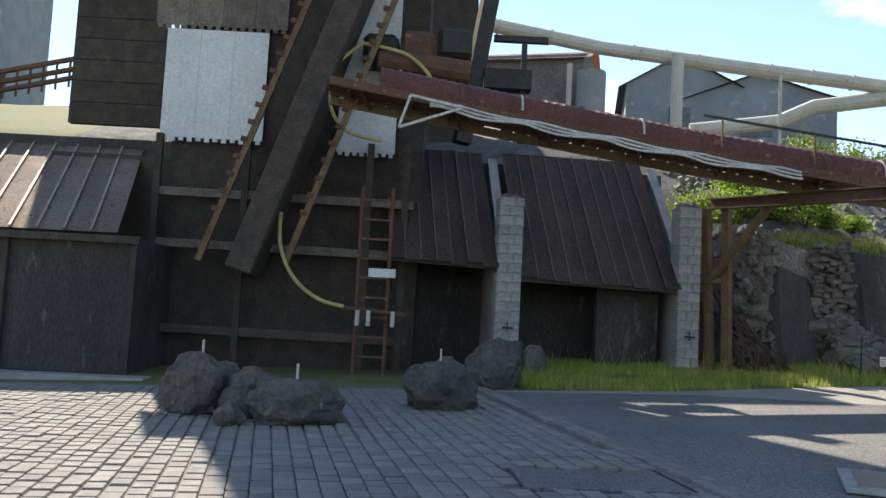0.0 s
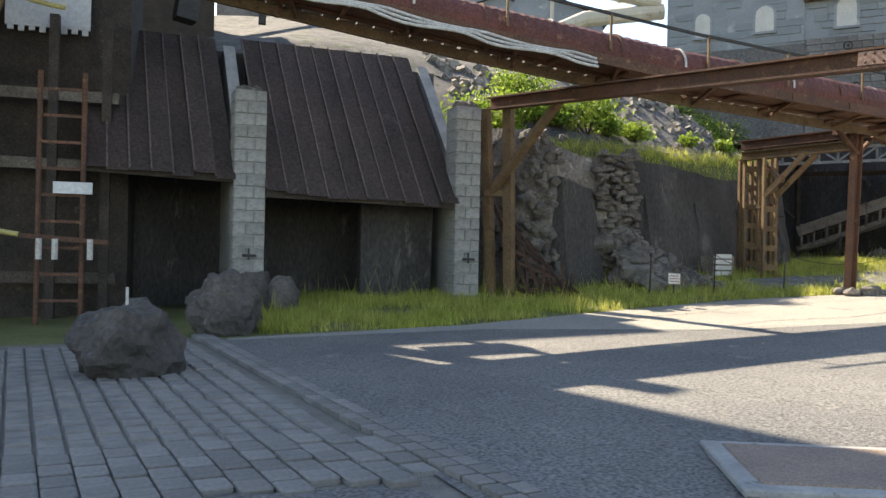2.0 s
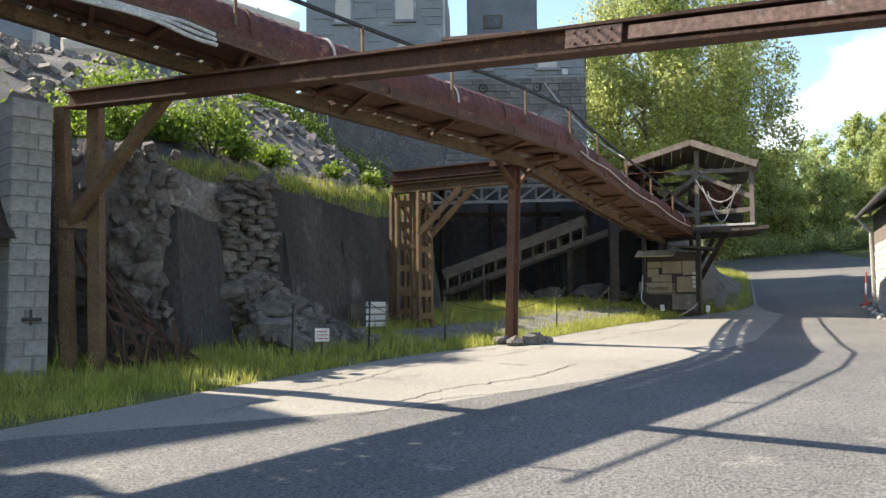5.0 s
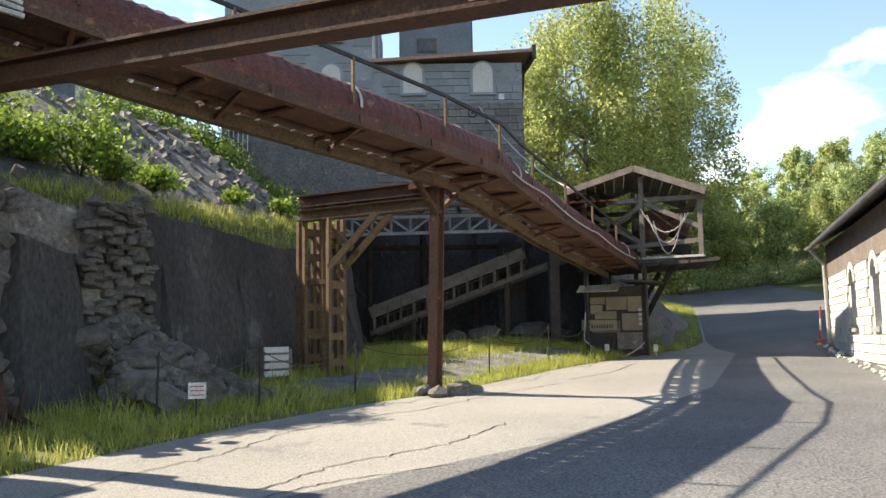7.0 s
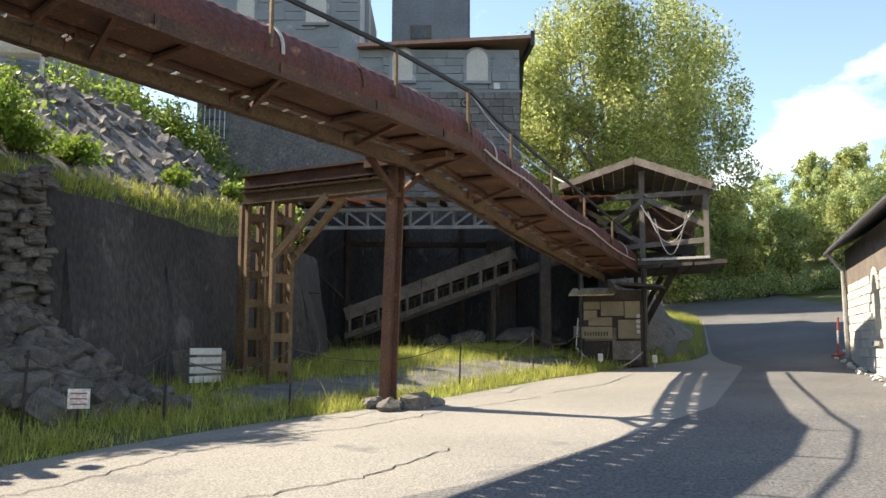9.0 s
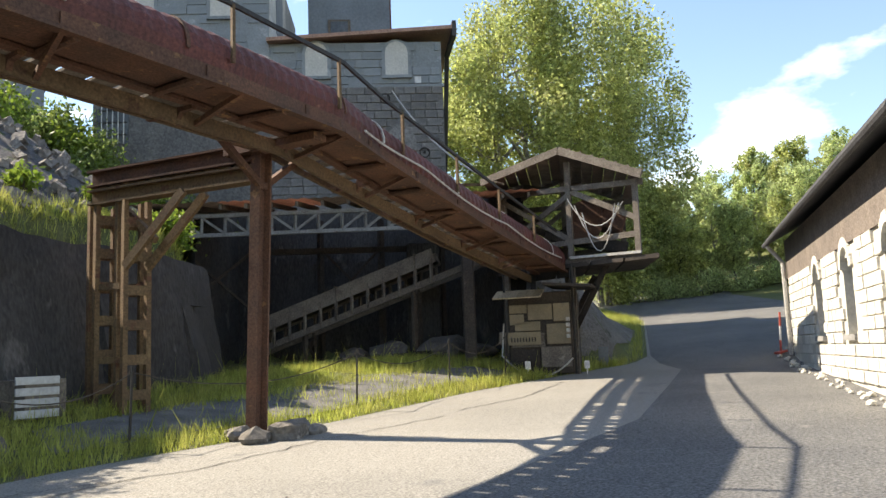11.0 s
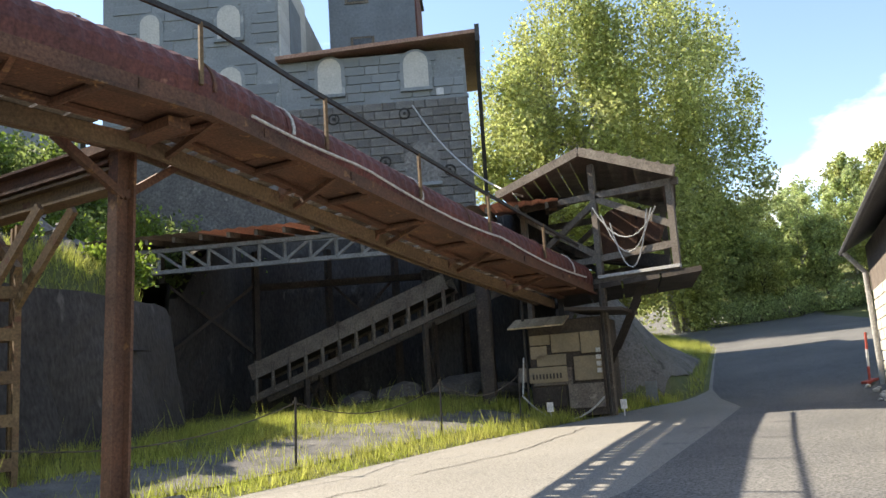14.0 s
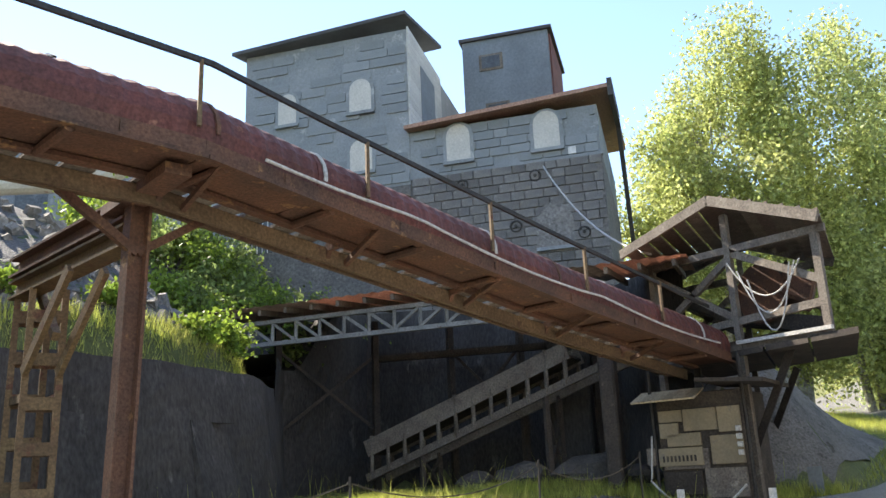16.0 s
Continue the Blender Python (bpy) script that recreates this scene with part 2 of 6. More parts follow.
def lump(name, bm, mat, label, category, group="", kind=""):
    """A thing of one mesh, its origin at its base."""
    c = sum((v.co for v in bm.verts), Vector()) / len(bm.verts)
    c.z = min(v.co.z for v in bm.verts)
    bmesh.ops.translate(bm, vec=-c, verts=bm.verts)
    ob = part(name, bm, mat)
    ob.location = c
    return tagged(ob, label, category, group, kind)


def flat(name, verts, faces, mat, parent=None, smooth=False):
    me = bpy.data.meshes.new(name)
    off = shift_of(parent) if parent is not None else Vector((0, 0, 0))
    me.from_pydata((np.asarray(verts, float) - np.array(off)).tolist(), [], [tuple(int(i) for i in f) for f in faces])
    me.materials.append(mat)
    if smooth:
        me.polygons.foreach_set("use_smooth", [True] * len(me.polygons))
    ob = new(name, me)
    ob.parent = parent
    return ob


def box(bm, centre, size, rz=0.0, bevel=0.0, rx=0.0, ry=0.0):
    got = bmesh.ops.create_cube(bm, size=1, matrix=pose(*centre, rx, ry, rz) @ Matrix.Diagonal((*size, 1)))
    if bevel:
        edges = list({e for v in got["verts"] for e in v.link_edges})
        bmesh.ops.bevel(bm, geom=edges, offset=bevel, segments=1, affect="EDGES")
    return bm


def bar(bm, p, q, w, h, bevel=0.0):
    """A bar of w across and h high between two points."""
    p, q = Vector(p), Vector(q)
    d = q - p
    side = d.cross(Vector((0, 0, 1)))
    side = side.normalized() if side.length > 1e-4 else Vector((1, 0, 0))
    up = side.cross(d).normalized()
    m = Matrix((side, d.normalized(), up)).transposed().to_4x4()
    m.translation = (p + q) / 2
    got = bmesh.ops.create_cube(bm, size=1, matrix=m @ Matrix.Diagonal((w, d.length, h, 1)))
    if bevel:
        edges = list({e for v in got["verts"] for e in v.link_edges})
        bmesh.ops.bevel(bm, geom=edges, offset=bevel, segments=1, affect="EDGES")
    return bm


def ibeam(bm, p, q, w, h, t=0.03):
    """A rolled H section: two flanges and a web, flanges facing up and down."""
    p, q = Vector(p), Vector(q)
    d = (q - p).normalized()
    side = d.cross(Vector((0, 0, 1)))
    side = side.normalized() if side.length > 1e-2 else Vector((1, 0, 0))
    up = side.cross(d).normalized()
    for k in (-1, 1):
        bar(bm, p + up * k * (h - t) / 2, q + up * k * (h - t) / 2, w, t)
    bar(bm, p, q, t, h - 2 * t)
    return bm


def tube(bm, pts, r, n=8):
    """A round tube along points."""
    rings = []
    pts = [Vector(p) for p in pts]
    for i, p in enumerate(pts):
        d = (pts[min(i + 1, len(pts) - 1)] - pts[max(i - 1, 0)]).normalized()
        a = d.cross(Vector((0.13, 0.21, 0.97))).normalized()
        b = d.cross(a)
        rad = r[i] if isinstance(r, (list, tuple)) else r
        rings.append([bm.verts.new(p + (a * math.cos(k * 2 * math.pi / n) + b * math.sin(k * 2 * math.pi / n)) * rad) for k in range(n)])
    for u, v in zip(rings, rings[1:]):
        for k in range(n):
            bm.faces.new((u[k], u[(k + 1) % n], v[(k + 1) % n], v[k]))
    bm.faces.new(rings[0])
    bm.faces.new(rings[-1])
    return bm


def sag(p, q, drop, n=10):
    p, q = Vector(p), Vector(q)
    return [p.lerp(q, i / n) - Vector((0, 0, drop * 4 * (i / n) * (1 - i / n))) for i in range(n + 1)]


def boulder(bm, centre, size, seed, cuts=2, rough=0.25):
    got = bmesh.ops.create_icosphere(bm, subdivisions=cuts, radius=1)
    o = Vector((seed * 7.3, seed * 3.1, seed * 1.7))
    for v in got["verts"]:
        k = 1 + rough * noise.noise(v.co * 1.3 + o) + rough * 0.6 * noise.noise(v.co * 2.7 + o) + rough * 0.3 * noise.noise(v.co * 6.3 + o)
        c = v.co * k
        v.co = Vector((c.x * size[0], c.y * size[1], max(c.z, -0.72) * size[2])) + Vector(centre)
    return bm


def quads(centres, size, rng, squash=1.0):
    """Small leaf-shaped quads, each turned at random."""
    n = len(centres)
    a = rng.normal(size=(n, 3))
    a /= np.linalg.norm(a, axis=1)[:, None]
    b = np.cross(a, rng.normal(size=(n, 3)))
    b /= np.linalg.norm(b, axis=1)[:, None]
    s = (size * rng.uniform(0.6, 1.3, n))[:, None]
    v = np.stack([centres - a * s, centres - b * s * 0.55 * squash, centres + a * s, centres + b * s * 0.55 * squash], 1).reshape(-1, 3)
    f = np.arange(4 * n).reshape(-1, 4)
    return v, f


# ---- the lie of the land ----
ROAD_L = [(1.0, 14.7), (4.74, 15.15), (7.68, 16.3), (10.3, 17.25), (12.2, 17.75), (15.2, 18.1), (20.8, 19.65), (25.5, 20.45), (29.5, 21.0), (38, 26.0), (46, 33.5), (52, 44)]
ROAD_R = [(3.0, 2.0), (6.0, 4.0), (9.5, 6.0), (13.5, 8.2), (17.5, 10.2), (20.5, 11.7), (24.5, 13.6), (28, 15.3), (31, 16.7), (45, 23.0), (54, 30), (60, 42)]
FOOT = [(-60, 30), (-12, 24), (-1.5, 23.5), (0.2, 21.8), (6.2, 21.4), (7.3, 19.9), (9.8, 20.0), (11.8, 20.6), (14.2, 21.7), (16.0, 22.5), (17.7, 24.2), (19.4, 28.6), (22.0, 29.8), (25.4, 27.4), (26.4, 25.0), (25.7, 21.9), (28.8, 21.3), (33.5, 23.7), (44, 34.5), (50, 48), (52, 110)]


def plane(x, y):
    x, y = np.clip(x, -60, 110), np.clip(y, -60, 110)
    return -0.193 + 0.0337 * x + 0.0199 * y + 0.13 * np.clip(x - 28.5, 0, 6) + 0.075 * np.clip(x - 34.5, 0, 30) + 0.22 * np.clip(x - 53, 0, 22)


def side(x, y, line):
    """Distance to a polyline, positive on its left."""
    best, sign = np.full(np.shape(x), 1e9), np.ones(np.shape(x))
    ox, oy = 0.0, 0.0
    for (ax, ay), (bx, by) in zip(line, line[1:]):
        dx, dy = bx - ax, by - ay
        turn = ox * dy - oy * dx
        ox, oy = dx, dy
        k = np.clip(((x - ax) * dx + (y - ay) * dy) / (dx * dx + dy * dy), 0, 1)
        d = np.hypot(x - ax - k * dx, y - ay - k * dy)
        s = np.sign(dx * (y - ay) - dy * (x - ax))
        near = d < best - 1e-6
        tie = np.abs(d - best) <= 1e-6
        sign = np.where(tie, -1.0 if turn > 0 else 1.0, sign)
        best, sign = np.where(near, d, best), np.where(near, s, sign)
    return best * np.where(sign == 0, 1, sign)


def smooth(v, lo, hi):
    k = np.clip((v - lo) / (hi - lo), 0, 1)
    return k * k * (3 - 2 * k)


def lie(x, y):
    """The height of the ground."""
    x, y = np.asarray(x, float), np.asarray(y, float)
    base = plane(x, y)
    d = side(x, y, ROAD_L)
    base = base + np.clip(d, 0, 3.2) * (0.04 + 0.10 * smooth(x, 7, 11)) * (x > 0.5)
    s = side(x, y, FOOT)
    west = 3.5 + np.clip(s, 0, 5) * (0.68 + 0.16 * smooth(x, 12, 15.5)) + np.clip(s - 5, 0, 9) * 0.38 + 0.6 * smooth(x, 10, 4) * smooth(s, 0.8, 3)
    east = np.clip(s, 0, 1.6) * 1.45 * (1 - 0.8 * smooth(x, 28.5, 34.5)) + np.clip(s - 2.6, 0, 12) * 0.22
    k = smooth(x, 25.6, 26.6)
    up = west * (1 - k) + (base + east) * k
    r = smooth(s, 0.05, 0.6) * (1 - k) + k * (s > 0)
    out = base * (1 - r) + up * r
    return np.where(y > 75, np.minimum(out, 12), out)


def lz(x, y):
    return float(lie(np.array([x]), np.array([y]))[0])


def sheet(name, xs, ys, dz, mat, label, category):
    X, Y = np.meshgrid(xs, ys)
    Z = lie(X, Y) + dz
    v = np.stack([X, Y, Z], -1).reshape(-1, 3)
    nx = len(xs)
    f = [(j * nx + i, j * nx + i + 1, (j + 1) * nx + i + 1, (j + 1) * nx + i) for j in range(len(ys) - 1) for i in range(nx - 1)]
    ob = flat(name, v, f, mat, smooth=True)
    return tagged(ob, label, category, kind="structure")


gx = np.r_[-700, -400, -220, -120, -60, -40, -25, np.arange(-14, 34, 0.45), np.arange(34, 70, 1.5), 75, 85, 100, 130, 200, 400, 700]
gy = np.r_[-500, -200, -80, -30, -12, -6, np.arange(-3, 40, 0.45), np.arange(40, 70, 1.5), 75, 85, 100, 140, 220, 450, 800]
ground = sheet("ground", gx, gy, 0.0, M_GROUND, "grassy earth ground with moss and bare soil", "ground")


ground.data.materials.append(M_SCREE)
mids = np.array([p.center for p in ground.data.polygons])
rocky = (side(mids[:, 0], mids[:, 1], FOOT) > 0.8) & (mids[:, 0] < 27) & (mids[:, 0] > -15) & (mids[:, 1] < 60)
ground.data.polygons.foreach_set("material_index", rocky.astype(np.int32))


def strip(name, left, right, dz, mat, label, category, n=14, sub=6):
    v, f = [], []
    rows = []
    for (a, b), (c, d) in zip(zip(left, right), zip(left[1:], right[1:])):
        for k in range(sub):
            t = k / sub
            rows.append((np.array(a) * (1 - t) + np.array(c) * t, np.array(b) * (1 - t) + np.array(d) * t))
    rows.append((np.array(left[-1]), np.array(right[-1])))
    for a, b in rows:
        for k in range(n + 1):
            p = a + (b - a) * k / n
            v.append((p[0], p[1], float(plane(p[0], p[1])) + dz))
    w = n + 1
    f = [(j * w + i, j * w + i + 1, (j + 1) * w + i + 1, (j + 1) * w + i) for j in range(len(rows) - 1) for i in range(n)]
    return tagged(flat(name, v, f, mat), label, category, kind="structure")


mid = [(a[0] + (b[0] - a[0]) * k, a[1] + (b[1] - a[1]) * k) for (a, b), k in zip(zip(ROAD_L, ROAD_R), (0.02, 0.06, 0.3, 0.45, 0.52, 0.55, 0.5, 0.4, 0.02, 0.004, 0.004, 0.004))]
strip("road", ROAD_L, mid, 0.02, M_ASPHALT, "worn pale grey asphalt road with cracks", "road")
near_r = [(14, -12), (16, -6), (18, -2), (20, 2), (22, 6), (23.5, 9)] + ROAD_R[6:]
strip("road_coarse", [(0.95, 14.6)] + mid, [(5.5, -14)] + near_r, 0.024, M_ASPHALT2, "coarse dark grey asphalt road surface", "road")
strip("gravel_patch", [(12.6, 19.6), (16, 20.6), (20, 21.9), (23.2, 22.2)], [(12.4, 18.4), (16.2, 18.9), (20.2, 20.2), (23.6, 21.0)], 0.0, M_GRAVEL, "grey gravel patch in the verge grass", "gravel")
gp = bpy.data.objects["gravel_patch"].data
for v in gp.vertices:
    v.co.z = lz(v.co.x, v.co.y) + 0.03 + 0.012 * noise.noise(v.co * 2)

strip("dirt_mound", [(26.2, 25.2), (28.0, 25.3), (31.0, 25.6), (34.0, 25.8)], [(25.95, 21.75), (28.2, 21.35), (30.9, 22.4), (33.4, 23.65)], 0.0, M_SPOIL, "grey spoil slope beside the booth", "mound")
for v in bpy.data.objects["dirt_mound"].data.vertices:
    v.co.z = lz(v.co.x, v.co.y) + 0.06 + 0.1 * noise.noise(v.co * 1.3)
for i, pts in enumerate(([(6.6, 14.4), (8.0, 15.2), (9.2, 15.5), (10.6, 16.3), (12.5, 16.6)], [(9.5, 16.4), (11.0, 16.9), (13.0, 16.5), (15.0, 17.0), (17.5, 17.3)], [(8.5, 13.6), (9.6, 14.0), (11.2, 14.0), (12.8, 14.6)], [(7.6, 13.2), (9.0, 13.4), (10.4, 13.1)], [(18.0, 17.6), (20.0, 17.9), (23.0, 19.2)])):
    v, f = [], []
    for (ax, ay), (bx, by) in zip(pts, pts[1:]):
        for k in np.arange(0, 1, 0.08):
            x, y = ax + (bx - ax) * k, ay + (by - ay) * k + 0.12 * noise.noise(Vector((ax * 3 + k * 9, i, 0)))
            w = 0.008 + 0.008 * abs(noise.noise(Vector((x * 4, y * 4, 1))))
            v += [(x, y - w, float(plane(x, y)) + 0.027), (x, y + w, float(plane(x, y)) + 0.027)]
    f = [(2 * k, 2 * k + 2, 2 * k + 3, 2 * k + 1) for k in range(len(v) // 2 - 1)]
    tagged(flat("road_crack", v, f, M_BLACK), "thin dark crack in the asphalt", "crack", kind="structure")

# cobbled forecourt: a bed with setts on it
bedL = [(-16, 14.5), (-16, 9), (-16, 2), (-16, -14)]
bedR = [(0.9, 15.0), (2.0, 9.0), (3.4, 2.0), (6.0, -14)]
strip("pavement", bedL, bedR, 0.008, M_JOINT, "sandy bed between granite setts", "pavement")
forecourt = bpy.data.objects["pavement"]

# kerb row of flat setts along the forecourt's edge
KERB = [(0.8, 15.0), (1.54, 11.42), (2.06, 9.0), (2.62, 6.6), (3.4, 2.2)]

# the steel plate with its concrete frame set in the road
hatch = thing("floor_hatch", (4.4, 6.6, float(plane(4.4, 6.6))), "rusty brown steel hatch plate in a concrete frame", "hatch")
bm = bmesh.new()
box(bm, (4.62, 6.62, float(plane(4.62, 6.62)) + 0.028), (1.7, 1.25, 0.05), -22, 0.01)
part("frame", bm, M_BLOCK, hatch)
bm = bmesh.new()
box(bm, (4.62, 6.62, float(plane(4.62, 6.62)) + 0.04), (1.45, 1.0, 0.05), -22, 0.008)
part("plate", bm, material("tan_steel_plate", (0.24, 0.18, 0.14), (0.20, 0.15, 0.12), 2, 0.7, fine=60, bump=0.3), hatch)
patch = bmesh.new()
box(patch, (1.42, 6.8, float(plane(1.42, 6.8)) + 0.012), (1.55, 0.95, 0.04), 4)
tagged(part("asphalt_patch", patch, M_ASPHALT2), "dark asphalt patch among the granite setts", "road patch", kind="structure")


# ---- rock wall and concrete under the hill ----
def wall_face(name, line, z0, z1, mat, label, lean=0.25, amp=0.18, step=0.3, seed=0.0, kind="structure"):
    pts = []
    for (ax, ay), (bx, by) in zip(line, line[1:]):
        n = max(1, int(math.hypot(bx - ax, by - ay) / step))
        pts += [(ax + (bx - ax) * k / n, ay + (by - ay) * k / n, bx - ax, by - ay) for k in range(n)]
    pts.append((*line[-1], line[-1][0] - line[-2][0], line[-1][1] - line[-2][1]))
    v, f = [], []
    rows = 12
    for x, y, dx, dy in pts:
        L = math.hypot(dx, dy)
        nx, ny = dy / L, -dx / L
        for r in range(rows + 2):
            k = min(r, rows) / rows
            z = (lz(x + nx * 0.5, y + ny * 0.5) - 0.2) * (1 - k) + (z1(x) if callable(z1) else z1) * k
            o = lean * (1 - k) + amp * noise.noise(Vector((x * 0.9, y * 0.9, z * 0.9 + seed))) + amp * 0.5 * noise.noise(Vector((x * 3, y * 3, z * 3)))
            if r > rows:
                o = -0.9
                z -= 0.03
            v.append((x + nx * o, y + ny * o, z))
    w = rows + 2
    for i in range(len(pts) - 1):
        for r in range(w - 1):
            f.append((i * w + r, (i + 1) * w + r, (i + 1) * w + r + 1, i * w + r + 1))
    return tagged(flat(name, v, f, mat), label, "wall", kind=kind)


TOP = lambda x: 3.75 + 0.55 * float(smooth(x, 9.5, 7.0)) - 0.22 * float(smooth(x, 10.5, 13.5)) + 0.08 * noise.noise(Vector((x * 1.7, 0, 0)))
wall_rock = wall_face("wall_rock", [(6.4, 21.2), (7.3, 19.9), (8.35, 20.02)], 0, TOP, M_ROCK, "rough dark quarry rock face", 0.2, 0.16, step=0.2)
wall_buttress = wall_face("wall_buttress", [(8.35, 19.98), (8.45, 19.86), (9.25, 19.95), (9.35, 20.12)], 0, lambda x: TOP(x) - 0.75, M_CONC, "dark smooth concrete buttress in the rock wall", 0.38, 0.05, step=0.12, seed=2)
wall_behind = wall_face("wall_behind", [(8.3, 20.12), (9.4, 20.22)], 0, TOP, M_ROCK, "rough rock above the concrete buttress", 0.05, 0.12, step=0.2, seed=4)
wall_rubble = wall_face("wall_rubble", [(9.35, 20.12), (9.8, 20.17), (10.45, 20.24)], 0, TOP, M_ROCK, "crumbled stone wall with loose masonry", 0.1, 0.14, step=0.2, seed=5)
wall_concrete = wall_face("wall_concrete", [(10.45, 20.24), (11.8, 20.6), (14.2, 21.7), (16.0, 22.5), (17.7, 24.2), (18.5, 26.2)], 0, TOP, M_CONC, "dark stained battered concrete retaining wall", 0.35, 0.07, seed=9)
for n, (xa, xb) in enumerate(((10.75, 11.55), (12.5, 13.1), (14.3, 15.0), (16.2, 16.8))):
    ya, yb = (float(np.interp(x, [10.45, 11.8, 14.2, 16.0, 17.7], [20.24, 20.6, 21.7, 22.5, 24.2])) - 0.13 for x in (xa, xb))
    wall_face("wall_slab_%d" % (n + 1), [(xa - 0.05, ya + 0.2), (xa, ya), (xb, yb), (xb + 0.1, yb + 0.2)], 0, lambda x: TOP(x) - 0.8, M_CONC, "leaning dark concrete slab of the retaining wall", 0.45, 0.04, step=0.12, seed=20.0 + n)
wall_recess = wall_face("wall_recess", [(18.5, 26.2), (19.4, 28.6), (22.0, 29.8), (25.4, 27.4), (26.4, 25.0), (25.8, 22.2)], 0, lambda x: 4.3 + 1.7 * float(smooth(x, 19.6, 21.2)), M_CONC, "dark concrete wall at the back of the loading bay", 0.1, 0.1, seed=3)

# stones of the crumbled wall, one by one
rng = np.random.default_rng(4)
bm = bmesh.new()
boulder(bm, (0, 0, 0), (1, 1, 1), 3, 1, 0.35)
stone_me = [bpy.data.meshes.new("stone") for _ in range(4)]
bm.free()
for i, me in enumerate(stone_me):
    bm = bmesh.new()
    got = bmesh.ops.create_cube(bm, size=1.7)
    bmesh.ops.bevel(bm, geom=bm.edges[:], offset=0.28, segments=1, affect="EDGES")
    for v in bm.verts:
        v.co *= 1 + 0.25 * noise.noise(v.co * 1.1 + Vector((i * 9, 2, 5)))
    bmesh.ops.recalc_face_normals(bm, faces=bm.faces)
    bm.to_mesh(me)
    bm.free()
    me.materials.append(M_ROCK)


def piece(me, name, m, parent):
    ob = new(name, me)
    ob.parent = parent
    ob.matrix_local = m
    return ob


for i in range(150):
    k = rng.uniform(0, 1)
    x = 9.35 + 1.1 * k
    y = 20.12 + 0.12 * k - 0.16
    z = lz(x, y - 0.4) + rng.uniform(0.05, 3.1)
    piece(stone_me[i % 4], "stone", pose(x, y + rng.uniform(-0.08, 0.05), z, *rng.uniform(-12, 12, 3)) @ Matrix.Diagonal((rng.uniform(0.07, 0.17), 0.12, rng.uniform(0.05, 0.09), 1)), wall_rubble)
for i in range(110):
    k = rng.uniform(0, 1)
    x, y = (6.9 + 0.6 * k, 20.5 - 0.75 * k) if i % 4 == 0 else (7.35 + 1.0 * k, 19.78 + 0.12 * k)
    z = lz(x, y - 0.6) + rng.uniform(0.1, 3.6)
    piece(stone_me[i % 4], "stone", pose(x, y - 0.18 + rng.uniform(-0.1, 0.05), z, *rng.uniform(-40, 40, 3)) @ Matrix.Diagonal((*rng.uniform(0.06, 0.15, 3), 1)), wall_rock)

# rubble fallen at the wall's foot
heap = thing("rubble_heap", (10.6, 19.1, lz(10.6, 19.1)), "heap of fallen grey stones at the wall's foot", "rubble")
for i in range(290):
    k = rng.uniform(0, 1) ** 1.1
    a = rng.uniform(-0.5, 0.5)
    x, y = 9.95 + 1.0 * a + 1.9 * k * (0.6 + a * 0.5), 20.05 - 1.45 * k + 0.3 * a
    z = lz(x, y) + max(0.02, 1.25 * (1 - k) ** 1.3 * (1 - 0.5 * abs(a)))
    s = rng.uniform(0.05, 0.15) * (1 + (i % 17 == 0))
    piece(stone_me[i % 4], "stone", Matrix.Translation(-Vector(heap.location)) @ pose(x, y, z, *rng.uniform(-60, 60, 3)) @ Matrix.Diagonal((s * 1.4, s, s * 0.7, 1)), heap)
core = bmesh.new()
boulder(core, (10.5, 19.75, lz(10.6, 19.6) + 0.02), (1.0, 0.55, 0.5), 2, 3, 0.25)
part("core", core, M_ROCK, heap)


# ---- masonry facade helper ----
U = Vector((0.7305, -0.683, 0))
V = Vector((0.683, 0.7305, 0))
A0 = Vector((24.04, 31.07, 0))
FACE_YAW = math.degrees(math.atan2(U.y, U.x))


def fpt(u, w, z):
    """u along the mine building's front from the tower's corner, w behind it."""
    return A0 + U * u + V * w + Vector((0, 0, z))


def fbox(bm, u0, u1, w0, w1, z0, z1, bevel=0.0):
    c = fpt((u0 + u1) / 2, (w0 + w1) / 2, (z0 + z1) / 2)
    return box(bm, c, (abs(u1 - u0), abs(w1 - w0), abs(z1 - z0)), FACE_YAW, bevel)


def arch(bm, u, z0, w, h, depth, out, n=8):
    """A round-headed slab standing proud of the front by out."""
    pts = [(-w / 2, 0), (w / 2, 0)] + [(w / 2 * math.cos(a), h - w / 2 + w / 2 * math.sin(a)) for a in np.linspace(0, math.pi, n)]
    lo = [bm.verts.new(fpt(u + x, -out, z0 + z)) for x, z in pts]
    hi = [bm.verts.new(fpt(u + x, -out + depth, z0 + z)) for x, z in pts]
    bm.faces.new(lo)
    bm.faces.new(hi[::-1])
    for i in range(len(pts)):
        bm.faces.new((lo[i], lo[(i + 1) % len(pts)], hi[(i + 1) % len(pts)], hi[i]))
    return bm


mine = thing("mine_building", fpt(0, 3, 5), "tall grey cement and rubble-stone mine building with boarded arched windows", "building")
bm = bmesh.new()
fbox(bm, -5.57, 0, 0, 7.5, 1.0, 15.55)
part("tower_wall", bm, M_PLASTER, mine, "grey cement-block tower wall")
bm = bmesh.new()
fbox(bm, 0.003, 5.68, 0, 7, 1.0, 10.5)
part("lower_wall", bm, M_STONE, mine, "dark rubble-stone lower wall")
bm = bmesh.new()
fbox(bm, 0.003, 5.66, 0.02, 6.98, 10.5, 12.0)
part("upper_wall", bm, M_PLASTER, mine, "grey cement upper wall of the annex")
bm = bmesh.new()
fbox(bm, -5.64, 0.0, -0.06, 0.1, 1.0, 10.3)
